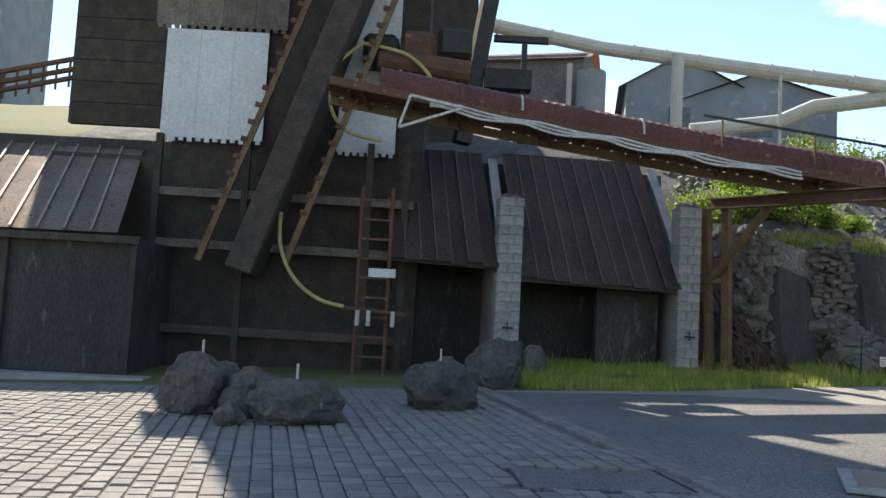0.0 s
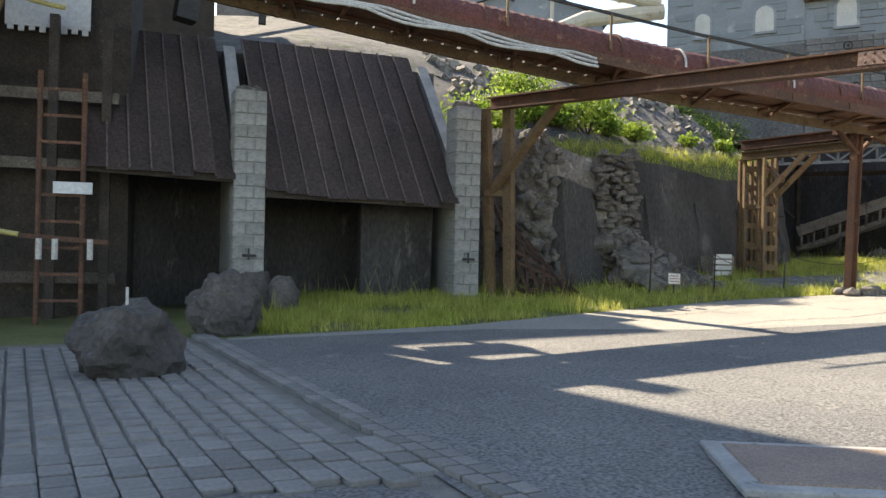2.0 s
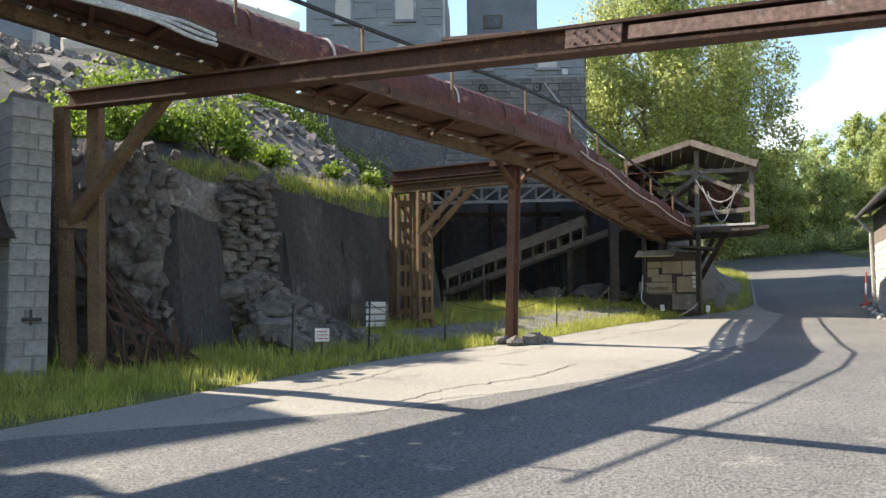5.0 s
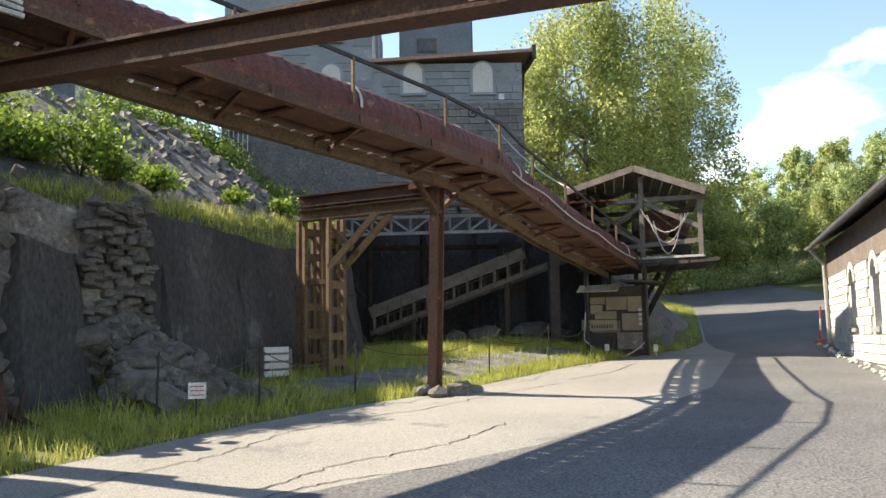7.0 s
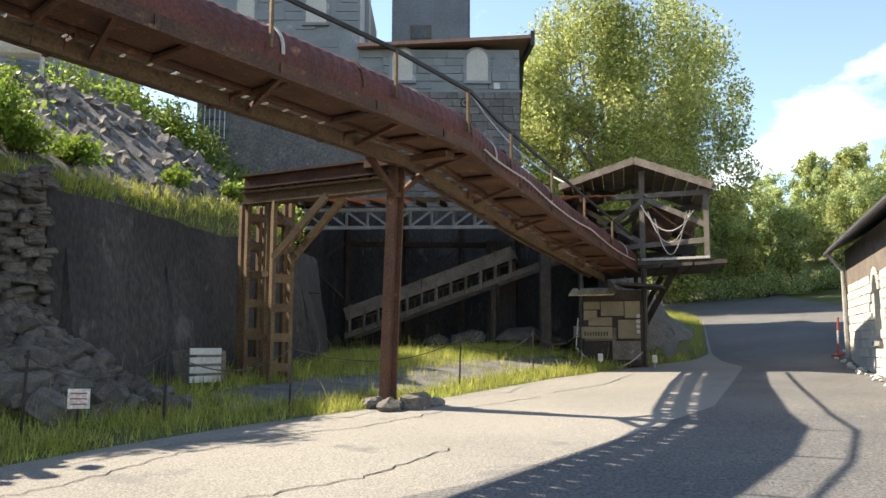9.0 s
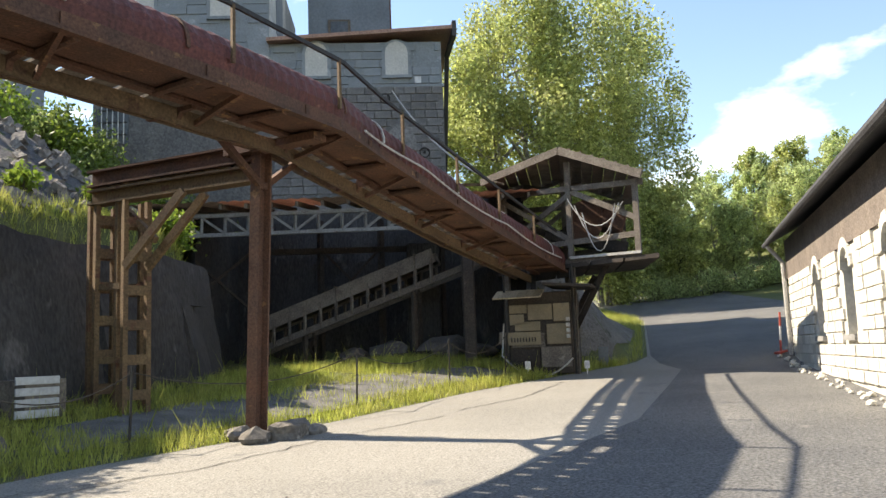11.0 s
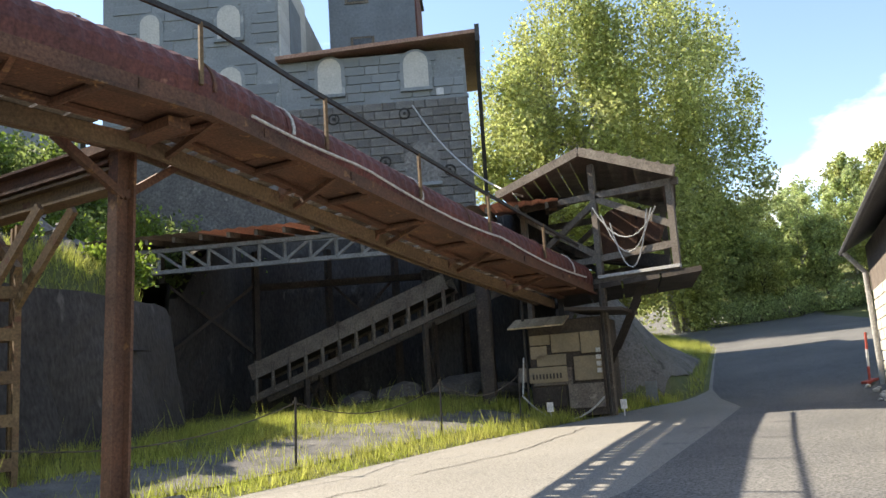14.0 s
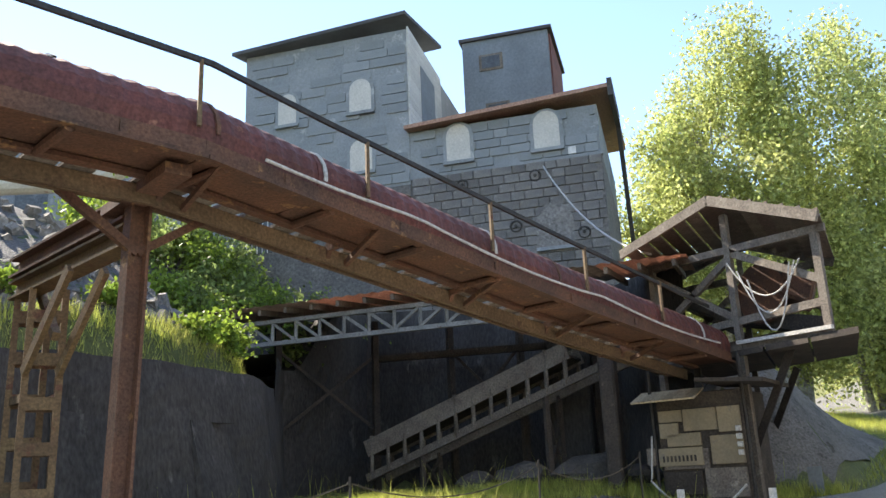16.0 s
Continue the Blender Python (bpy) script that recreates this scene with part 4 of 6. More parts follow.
for i in range(int((LC + 0.9) / 0.55)):
    bm = bmesh.new()
    u = -0.2 + i * 0.55
    vs = []
    for b, z in ((-0.5, 5.44), (2.8, 5.87)):
        for k in range(5):
            vs.append(bm.verts.new(cpt(u + k * 0.14, b, z + (0.03 if k % 2 else 0))))
    for k in range(4):
        bm.faces.new((vs[k], vs[k + 1], vs[k + 6], vs[k + 5]))
    bmesh.ops.solidify(bm, geom=bm.faces[:], thickness=0.02)
    part("roof_sheet", bm, M_TILE if 4 < i % 11 < 9 else M_WOOD, canopy)
for u, b in ((1.0, 1.0), (2.7, 2.6), (4.4, 3.2), (6.1, 3.3), (7.8, 3.2)):
    x, y, _ = cpt(u, b, 0)
    bm = bmesh.new()
    bar(bm, (x, y, lz(x, y) - 0.1), (x, y, 5.5), 0.14, 0.14)
    part("post", bm, M_DARKWOOD, canopy)
for u in (1.0, 4.4):
    for a, b in ((2.9, 4.7), (4.7, 2.9)):
        bm = bmesh.new()
        bar(bm, cpt(u, 1.1 if u < 2 else 3.25, a), cpt(u + 1.7, 2.65 if u < 2 else 3.35, b), 0.05, 0.07)
        part("cross_brace", bm, M_DARKWOOD, canopy)
bm = bmesh.new()
bar(bm, cpt(2.6, 2.7, 4.6), cpt(8.0, 3.25, 4.6), 0.12, 0.16)
part("rail_beam", bm, M_DARKWOOD, canopy)

# concrete piers either side of the bay
for i, (u, b, w) in enumerate(((7.3, 2.9, 0.9), (8.5, 0.6, 0.3))):
    x, y, _ = cpt(u, b, 0)
    bm = bmesh.new()
    box(bm, (x, y, (lz(x, y) + 4.6) / 2), (w, 0.5, 4.6 - lz(x, y) + 0.2), math.degrees(math.atan2(CU.y, CU.x)), 0.04)
    lump("concrete_pier", bm, M_CONC if i == 0 else M_DARKWOOD, "dark concrete pier under the canopy" if i == 0 else "dark timber post beside the booth", "pier")

# ---- inclined loading chute ----
chute = thing("loading_chute", (21.6, 27.2, lz(21.6, 27.2)), "grey inclined slatted loading conveyor under the canopy", "chute")
L0, L1 = Vector((21.39, 27.84, 1.84)), Vector((25.4, 22.25, 4.27))
dirn = (L1 - L0).normalized()
sidev = dirn.cross(Vector((0, 0, 1))).normalized()
for o in (-0.42, 0.42):
    bm = bmesh.new()
    bar(bm, L0 + sidev * o, L1 + sidev * o, 0.1, 0.16)
    part("stringer", bm, M_WOOD, chute)
top0, top1 = L0 + Vector((0, 0, 0.62)), L0.lerp(L1, 0.7) + Vector((0, 0, 0.62))
for o in (-0.45, 0.45):
    bm = bmesh.new()
    bar(bm, top0 + sidev * o, top1 + sidev * o, 0.06, 0.36)
    part("side_board", bm, M_WOOD, chute)
bm = bmesh.new()
bar(bm, top0 - Vector((0, 0, 0.1)), top1 - Vector((0, 0, 0.1)), 0.85, 0.05)
part("trough", bm, M_DARKWOOD, chute)
for k in np.linspace(0.02, 0.69, 12):
    p = L0.lerp(L1, k)
    for o in (-0.45, 0.45):
        bm = bmesh.new()
        bar(bm, p + sidev * o - Vector((0, 0, 0.05)), p + sidev * o + Vector((0, 0, 0.85 if o > 0 and int(k * 20) % 3 == 0 else 0.6)), 0.06, 0.07)
        part("stanchion", bm, M_WOOD, chute)
for k in (0.2, 0.62):
    p = L0.lerp(L1, k)
    g = lz(p.x, p.y)
    for o in (-0.4, 0.4):
        q = p + sidev * o
        bm = bmesh.new()
        bar(bm, (q.x, q.y, g - 0.05), q, 0.1, 0.1)
        part("trestle_leg", bm, M_DARKWOOD, chute)
    a, b = p + sidev * 0.4, p - sidev * 0.4
    for u, v in ((a, b), (b, a)):
        bm = bmesh.new()
        bar(bm, (u.x, u.y, g + 0.1), (v.x, v.y, g + (p.z - g) * 0.8), 0.06, 0.06)
        part("cross_brace", bm, M_DARKWOOD, chute)
for i in range(5):
    x, y = 22.5 + 0.9 * i, 25.3 - 0.75 * i + 0.3 * (i % 2)
    bm = bmesh.new()
    s = 0.35 + 0.1 * (i % 3)
    boulder(bm, (x, y, lz(x, y) + s * 0.35), (s * 1.3, s, s * 0.7), 40 + i, 2, 0.3)
    lump("spoil_lump", bm, M_BASALT, "dark lump of spoil on the bay floor", "rock", "spoil in the bay")

# ---- control booth ----
BA, BB = Vector((24.02, 21.5, 0)), Vector((24.72, 20.1, 0))
BU = (BB - BA).normalized()
BN = Vector((-BU.y, BU.x, 0))
bz = lz(24.4, 20.8) - 0.02
booth_yaw = math.degrees(math.atan2(BU.y, BU.x))


def bpt(u, b, z):
    return BA + BU * u + BN * b + Vector((0, 0, z))


booth = thing("control_booth", bpt(0.8, 0.7, bz), "small shabby booth clad in ochre boards and sheets", "booth")
bm = bmesh.new()
box(bm, bpt(0.78, 0.72, (bz + 3.0) / 2), (1.5, 1.4, 3.0 - bz), booth_yaw, 0.02)
part("body", bm, M_DARKWOOD, booth)
for u0, u1, z0, z1, mt in ((0.08, 0.5, 2.52, 2.72, M_TAN), (0.52, 1.1, 2.35, 2.72, M_TAN), (1.12, 1.5, 2.3, 2.72, M_TAN), (0.08, 0.42, 2.25, 2.5, M_TAN), (0.2, 0.8, 2.1, 2.32, M_TAN), (0.1, 0.9, 1.72, 2.05, M_WOOD), (0.95, 1.5, 1.78, 2.25, M_TAN), (0.1, 0.75, 1.3, 1.68, M_DARKWOOD), (0.8, 1.5, 1.25, 1.72, M_WOOD)):
    bm = bmesh.new()
    box(bm, bpt((u0 + u1) / 2, -0.02, (z0 + z1) / 2), (u1 - u0, 0.05, z1 - z0), booth_yaw, 0.008)
    part("panel", bm, mt, booth)
bm = bmesh.new()
box(bm, bpt(0.42, -0.06, 1.93), (0.78, 0.03, 0.3), booth_yaw, 0.005)
board = part("name_board", bm, M_TAN, booth, "faded board with illegible lettering")
for i in range(9):
    bm = bmesh.new()
    box(bm, bpt(0.12 + i * 0.07, -0.078, 1.90), (0.035, 0.008, 0.1), booth_yaw)
    part("letter_bar", bm, M_DARKWOOD, board)
for i in range(6):
    bm = bmesh.new()
    u = -0.12 + i * 0.19
    bar(bm, bpt(u, -0.5, 2.86), bpt(u, 0.05, 3.06), 0.18, 0.03)
    part("awning_board", bm, material("pale_tan_boards", (0.46, 0.36, 0.24), (0.38, 0.30, 0.20), 3, 0.8, fine=25, vary=0.1) if i == 0 else bpy.data.materials["pale_tan_boards"], booth)
bm = bmesh.new()
bar(bm, bpt(1.0, 0.2, 3.15), bpt(2.1, 0.2, 3.05), 1.6, 0.06)
part("roof_board", bm, M_DARKWOOD, booth)
for u in (-0.02, 1.6):
    bm = bmesh.new()
    tube(bm, sag(bpt(u, -0.06, bz), bpt(u, -0.06, 3.6), 0.0, 6), 0.03, 6)
    part("conduit", bm, M_BLACK, booth)
for i in range(4):
    bm = bmesh.new()
    box(bm, bpt(1.46, -0.08, 1.95 + i * 0.13), (0.09, 0.06, 0.09), booth_yaw, 0.01)
    part("switch", bm, M_CABLE, booth)
bm = bmesh.new()
tube(bm, sag(bpt(-0.05, -0.1, 2.3), bpt(-0.1, -0.15, 1.6), 0.0, 6) + sag(bpt(-0.1, -0.2, 1.55), bpt(1.6, -0.5, bz + 0.35), 0.45, 10), 0.018, 6)
part("loose_cable", bm, M_CABLE, booth)
bm = bmesh.new()
box(bm, bpt(-0.1, -0.06, 1.95), (0.16, 0.12, 0.3), booth_yaw, 0.02)
part("switch_box", bm, M_WOOD, booth)

# ---- open-sided drive house on the conveyor's end ----
hut = thing("drive_house", (25.6, 20.3, lz(25.6, 20.8)), "open timber drive house with a gabled roof", "hut")
X0, X1 = 25.0, 27.0
for x in (X0, X1):
    for y, zt in ((18.4, 5.35), (20.2, 6.1), (22.2, 5.75)):
        zb = lz(x, y) if (x, y) != (X0, 18.4) else 3.7
        zb = min(zb, 3.7)
        bm = bmesh.new()
        bar(bm, (x, y, 3.6 if y == 18.4 else zb - 0.1), (x, y, zt), 0.14, 0.14)
        part("post", bm, M_WOOD, hut)
RP = [(18.0, 5.42), (20.15, 6.36), (22.6, 6.0)]
for (ya, za), (yb, zb) in zip(RP, RP[1:]):
    n = 7
    for i in range(n):
        bm = bmesh.new()
        a, b = i / n, (i + 1) / n - 0.01
        p0, p1 = (ya + (yb - ya) * a, za + (zb - za) * a), (ya + (yb - ya) * b, za + (zb - za) * b)
        bar(bm, (X0 - 0.4, (p0[0] + p1[0]) / 2, (p0[1] + p1[1]) / 2), (X1 + 0.4, (p0[0] + p1[0]) / 2, (p0[1] + p1[1]) / 2), math.hypot(p1[0] - p0[0], p1[1] - p0[1]), 0.05)
        ob = part("roof_board", bm, M_WOOD if i % 3 else M_ROOF, hut)
    for x in (X0 - 0.42, X1 + 0.42):
        bm = bmesh.new()
        bar(bm, (x, ya, za - 0.05), (x, yb, zb - 0.05), 0.06, 0.18)
        part("barge_board", bm, M_WOOD, hut)
for x in (X0, X1):
    for p, q in (((x, 18.2, 5.3), (x, 22.4, 5.6)), ((x, 18.4, 3.7), (x, 22.2, 3.7)), ((x, 18.4, 4.5), (x, 20.2, 5.4)), ((x, 22.2, 4.3), (x, 20.2, 5.3)), ((x, 20.2, 4.2), (x, 22.2, 5.4)), ((x, 18.4, 4.15), (x, 22.2, 4.15))):
        bm = bmesh.new()
        bar(bm, p, q, 0.1, 0.13)
        part("tie_beam", bm, M_WOOD, hut)
for y in (18.3, 19.2, 20.1, 21.0, 22.0):
    bm = bmesh.new()
    bar(bm, (X0 - 0.1, y, 3.6), (X1 + 0.1, y, 3.6), 0.85, 0.1)
    part("floor_plank", bm, M_DARKWOOD, hut)
for y in (19.2, 21.4):
    for x in (25.4, 27.9):
        bm = bmesh.new()
        bar(bm, (x, max(y, 20.9), lz(x, max(y, 20.9)) - 0.1), (x, y, 3.6), 0.16, 0.16)
        part("stilt", bm, M_DARKWOOD, hut)
for (ya, za, yb, zb, w) in ((21.9, 3.9, 19.0, 5.2, 0.2), (20.9, 4.6, 18.5, 4.0, 0.28), (22.0, 5.2, 20.4, 4.4, 0.14)):
    bm = bmesh.new()
    bar(bm, (26.0, ya, za), (26.2, yb, zb), w, w)
    part("drive_frame", bm, M_DARKWOOD, hut)
bm = bmesh.new()
tube(bm, [(25.8, 19.7, 4.75), (26.4, 19.7, 4.75)], 0.55, 18)
part("drive_drum", bm, M_RUST, hut)
bm = bmesh.new()
box(bm, (26.1, 18.9, 4.7), (0.8, 0.7, 0.5), 0, 0.05, 25)
part("motor_cover", bm, M_RUST, hut)
for k in range(3):
    bm = bmesh.new()
    tube(bm, sag((24.9, 20.2 - 0.2 * k, 5.2 - 0.2 * k), (24.9, 18.7 + 0.1 * k, 4.9), 0.6 + 0.2 * k, 10), 0.014, 5)
    part("hanging_cable", bm, M_CABLE, hut)
bm = bmesh.new()
bar(bm, (24.9, 18.3, 3.72), (24.9, 20.2, 3.78), 0.06, 0.06)
part("edge_rail", bm, M_CABLE, hut)

for ob in hut.children:
    for v in ob.data.vertices:
        v.co.y += max(0.0, v.co.x + 0.6) * 0.8
# cable from the annex to the drive house
bm = bmesh.new()
tube(bm, sag(fpt(4.0, -0.05, 10.3), (25.0, 22.2, 5.9), 0.5, 14), 0.025, 6)
lump("slack_cable", bm, M_CABLE, "pale slack cable hung from the annex wall", "cable")

# ---- whitewashed building ----
R0, R1 = Vector((29.76, 17.02, 0)), Vector((14.78, 8.98, 0))
RU = (R1 - R0).normalized()
RN = Vector((RU.y, -RU.x, 0))
if RN.y > 0:
    RN = -RN
ryaw = math.degrees(math.atan2(RU.y, RU.x))


def rpt(u, b, z):
    return R0 + RU * u + RN * b + Vector((0, 0, z))


house = thing("stone_house", rpt(6, 3, 1.0), "long whitewashed stone building with a dark eaves roof", "building")
LR = 12.5
WINS = [4.3, 7.3, 10.3]
def rbox(bm, u0, u1, b0, b1, z0, z1, bevel=0.0):
    return box(bm, rpt((u0 + u1) / 2, (b0 + b1) / 2, (z0 + z1) / 2), (abs(u1 - u0), abs(b1 - b0), abs(z1 - z0)), ryaw, bevel)
bm = bmesh.new()
edges_u = [0.0]
for w in WINS:
    edges_u += [w - 0.38, w + 0.38]
edges_u.append(LR)
for a, b in zip(edges_u[::2], edges_u[1::2]):
    rbox(bm, a, b, 0, 0.45, 0.2, 3.2)
for w in WINS:
    rbox(bm, w - 0.38, w + 0.38, 0, 0.45, 0.2, 1.72)
    rbox(bm, w - 0.38, w + 0.38, 0.02, 0.45, 3.0, 3.2)
rwall = part("wall", bm, M_LIME, house)
bm = bmesh.new()
rbox(bm, -0.02, LR, -0.04, 0.45, 3.2, 4.15)
part("brick_band", bm, M_BRICK, house, "bare brown brickwork under the eaves")
bm = bmesh.new()
rbox(bm, -0.003, 0.45, 0.455, 7, 0.2, 4.15)
rbox(bm, 0, LR, 6.6, 7, 0.2, 4.15)
rbox(bm, LR - 0.45, LR - 0.003, 0.455, 6.6, 0.2, 4.15)
part("gable_wall", bm, M_LIME, house)
for w in WINS:
    bm = bmesh.new()
    rbox(bm, w - 0.5, w + 0.5, 0.2, 0.26, 1.72, 3.1)
    win = part("window", bm, M_GLASS, house)
    bm = bmesh.new()
    rbox(bm, w - 0.03, w + 0.03, 0.16, 0.22, 1.72, 3.05)
    for z in (2.05, 2.4, 2.75):
        rbox(bm, w - 0.36, w + 0.36, 0.17, 0.21, z - 0.015, z + 0.015)
    part("glazing_bar", bm, M_WOOD, win)
    bm = bmesh.new()
    rbox(bm, w - 0.48, w + 0.48, -0.08, 0.3, 1.62, 1.72)
    part("sill", bm, M_BLOCK, win)
    n = 9
    for k in range(n):
        bm = bmesh.new()
        a = math.pi * (k + 0.5) / n
        c = rpt(w + 0.43 * math.cos(a), 0.1, 2.82 + 0.43 * math.sin(a))
        box(bm, c, (0.16, 0.3, 0.14), ryaw, 0, 0, math.degrees(-a))
        part("arch_stone", bm, M_LIME, win)
bm = bmesh.new()
vs = []
for b, z in ((-0.42, 4.12), (3.5, 6.1), (7.4, 4.12)):
    for u in (-0.45, LR + 0.4):
        vs.append(rpt(u, b, z))
lo = [bm.verts.new(p) for p in vs]
hi = [bm.verts.new(p + Vector((0, 0, 0.14))) for p in vs]
for a, b, c, d in ((0, 1, 3, 2), (2, 3, 5, 4)):
    bm.faces.new((lo[a], lo[b], lo[c], lo[d]))
    bm.faces.new((hi[a], hi[b], hi[c], hi[d]))
for a, b in ((0, 1), (1, 3), (3, 5), (5, 4), (4, 2), (2, 0)):
    bm.faces.new((lo[a], lo[b], hi[b], hi[a]))
part("roof", bm, M_SLATE, house)
for u in (0.0, LR - 0.45):
    bm = bmesh.new()
    tri_pts = [rpt(u, 0, 4.15), rpt(u, 7, 4.15), rpt(u, 3.5, 6.0)]
    a = [bm.verts.new(p) for p in tri_pts]
    b = [bm.verts.new(p + RU * 0.4) for p in tri_pts]
    bm.faces.new(a)
    bm.faces.new(b)
    for i in range(3):
        bm.faces.new((a[i], a[(i + 1) % 3], b[(i + 1) % 3], b[i]))
    part("gable", bm, M_LIME, house)
bm = bmesh.new()
tube(bm, [rpt(-0.5, -0.47, 4.1), rpt(LR + 0.4, -0.47, 4.1)], 0.06, 8)
part("gutter", bm, M_SLATE, house)
bm = bmesh.new()
tube(bm, [rpt(0.1, -0.47, 4.05), rpt(0.1, -0.12, 3.6), rpt(0.1, -0.1, 1.25)], 0.055, 8)
part("downpipe", bm, M_CABLE, house)
hoff = Matrix.Translation(-Vector(house.location))
rrot = Matrix.Rotation(radians(ryaw), 4, "Z")
cnt = 0
for r in range(11):
    z = 0.95 + r * 0.205
    u = rng.uniform(0, 0.3)
    while u < LR - 0.2 and cnt < 300:
        w = rng.uniform(0.3, 0.55)
        c = u + w / 2
        if z < 1.55 or all(abs(c - q) > 0.46 + w / 2 for q in WINS):
            piece(blocks["l"], "stone", hoff @ Matrix.Translation(rpt(c, -0.005 - rng.uniform(0, 0.012), z + 0.1)) @ rrot @ Matrix.Diagonal((w - 0.025, 0.07, 0.185, 1)), rwall)
            cnt += 1
        u += w
# fire post at the corner and stones along the wall
bm = bmesh.new()
p = rpt(-0.1, -0.28, float(plane(29.7, 17.2)) + 0.02)
marker = thing("marker_post", p, "slim red and white marker post leaning at the house corner", "post")
for a, b, mt in ((0.0, 0.35, M_RED), (0.35, 0.7, M_WHITE), (0.7, 1.05, M_RED)):
    bm = bmesh.new()
    tube(bm, [p + Vector((-0.12 + 0.13 * a, 0, a)), p + Vector((-0.12 + 0.13 * b, 0, b))], 0.028, 8)
    part("band", bm, mt, marker)
bm = bmesh.new()
bar(bm, p + Vector((0.02, 0, 1.03)), p + Vector((0.2, 0.05, 1.03)), 0.03, 0.04)
part("arm", bm, M_WHITE, marker)
bm = bmesh.new()
bar(bm, p + Vector((-0.25, 0.05, 0.03)), p + Vector((0.05, -0.05, 0.09)), 0.16, 0.05)
part("foot", bm, M_RED, marker)
for i in range(46):
    u = 0.3 + i * 0.27
    p = rpt(u, -0.15 - 0.3 * rng.random(), 0)
    s = rng.uniform(0.04, 0.08)
    bm = bmesh.new()
    boulder(bm, (p.x, p.y, float(plane(p.x, p.y)) + 0.03 + s * 0.3), (s * 1.3, s, s * 0.7), 60 + i, 1, 0.3)
    lump("border_stone", bm, M_LIME, "pale loose stone along the house wall", "stone", "stones along the house wall")


# ---- block-pillared shed ----
S0, S1 = Vector((-1.6, 17.86, 0)), Vector((6.15, 18.7, 0))
SU = (S1 - S0).normalized()
SN = Vector((-SU.y, SU.x, 0))
syaw = math.degrees(math.atan2(SU.y, SU.x))


def spt(u, b, z):
    return S0 + SU * u + SN * b + Vector((0, 0, z))


def u_of(x):
    return (x - S0.x) / SU.x


shed = thing("open_shed", spt(5.5, 1, 0.4), "open shed with concrete-block pillars and a rusty sheet roof", "shed")
srot = Matrix.Rotation(radians(syaw), 4, "Z")
soff = Matrix.Translation(-Vector(shed.location))
for x0, x1, zb, zt, depth in ((1.15, 1.75, 0.35, 4.35, 0.55), (5.55, 6.12, 0.35, 4.45, 0.55)):
    a, b = u_of(x0), u_of(x1)
    bm = bmesh.new()
    c = spt((a + b) / 2, depth / 2, (zb + zt) / 2)
    box(bm, c, (b - a - 0.03, depth - 0.03, zt - zb), syaw)
    pil = part("pillar", bm, M_BLOCK, shed, "pillar of grey concrete blocks")
    r = 0
    z = zb
    while z < zt - 0.1:
        k = 0.5 if r % 2 else 0.36
        cutp = a + (b - a) * (0.62 if r % 2 else 0.38)
        for p, q in ((a, cutp), (cutp, b)):
            piece(blocks["b"], "block", soff @ Matrix.Translation(spt((p + q) / 2, depth / 2 + 0.01 * noise.noise(Vector((z * 3, p, 0))), z + 0.11)) @ srot @ Matrix.Diagonal((q - p - 0.012, depth + 0.02, 0.212, 1)), pil)
        z += 0.225
        r += 1
    for i in range(4):
        piece(stone_me[i], "block", soff @ pose(*spt((a + b) / 2 + 0.1 * (i - 1.5), 0.25, zt + 0.03 + 0.03 * (i % 2)), 10 * i, 15, 30 * i) @ Matrix.Diagonal((0.12, 0.14, 0.1, 1)), pil)
# roof panels: wide sheets with standing seams, ragged at the eave
for x0, x1, ze, zr in ((-1.35, 1.2, 2.82, 6.0), (1.75, 5.62, 2.5, 6.05)):
    n = int((x1 - x0) / 0.36)
    for i in range(n):
        a, b = u_of(x0 + (x1 - x0) * i / n), u_of(x0 + (x1 - x0) * (i + 1) / n) - 0.012
        drop = 0.10 * noise.noise(Vector((i * 1.7, x0, 0)))
        tilt = 0.08 * i / n
        bm = bmesh.new()
        e0, e1 = spt(a + 0.0, -0.12, ze + drop - tilt), spt(b, -0.12, ze + drop - tilt)
        r0, r1 = spt(a - 0.08, 3.0, zr), spt(b - 0.08, 3.0, zr)
        mid0, mid1 = e0.lerp(r0, 0.5), e1.lerp(r1, 0.5)
        up = Vector((0, 0, 0.03 * noise.noise(Vector((i, 3, x0)))))
        vs = [bm.verts.new(p) for p in (e0, e1, mid0 + up, mid1 + up, r0, r1)]
        bm.faces.new((vs[0], vs[1], vs[3], vs[2]))
        bm.faces.new((vs[2], vs[3], vs[5], vs[4]))
        bmesh.ops.solidify(bm, geom=bm.faces[:], thickness=0.02)
        bar(bm, e0 + Vector((0, 0, 0.02)), r0 + Vector((0, 0, 0.02)), 0.035, 0.05)
        part("roof_sheet", bm, M_ROOF, shed)
    bm = bmesh.new()
    bar(bm, spt(u_of(x0), 0.08, ze + 0.0), spt(u_of(x1), 0.08, ze - 0.08), 0.12, 0.16)
    part("eave_beam", bm, M_DARKWOOD, shed)
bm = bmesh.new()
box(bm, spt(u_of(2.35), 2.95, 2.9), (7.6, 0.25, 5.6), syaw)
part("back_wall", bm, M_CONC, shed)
for x in (1.4, 5.85):
    bm = bmesh.new()
    a = [spt(u_of(x) - 0.12, b, z) for b, z in ((0.5, 0.2), (2.9, 0.2), (2.9, 5.85), (0.5, 3.1))]
    lo = [bm.verts.new(p) for p in a]
    hi = [bm.verts.new(p + SU * 0.24) for p in a]
    bm.faces.new(lo)
    bm.faces.new(hi)
    for i in range(4):
        bm.faces.new((lo[i], lo[(i + 1) % 4], hi[(i + 1) % 4], hi[i]))
    part("side_wall", bm, M_BLOCK, shed)
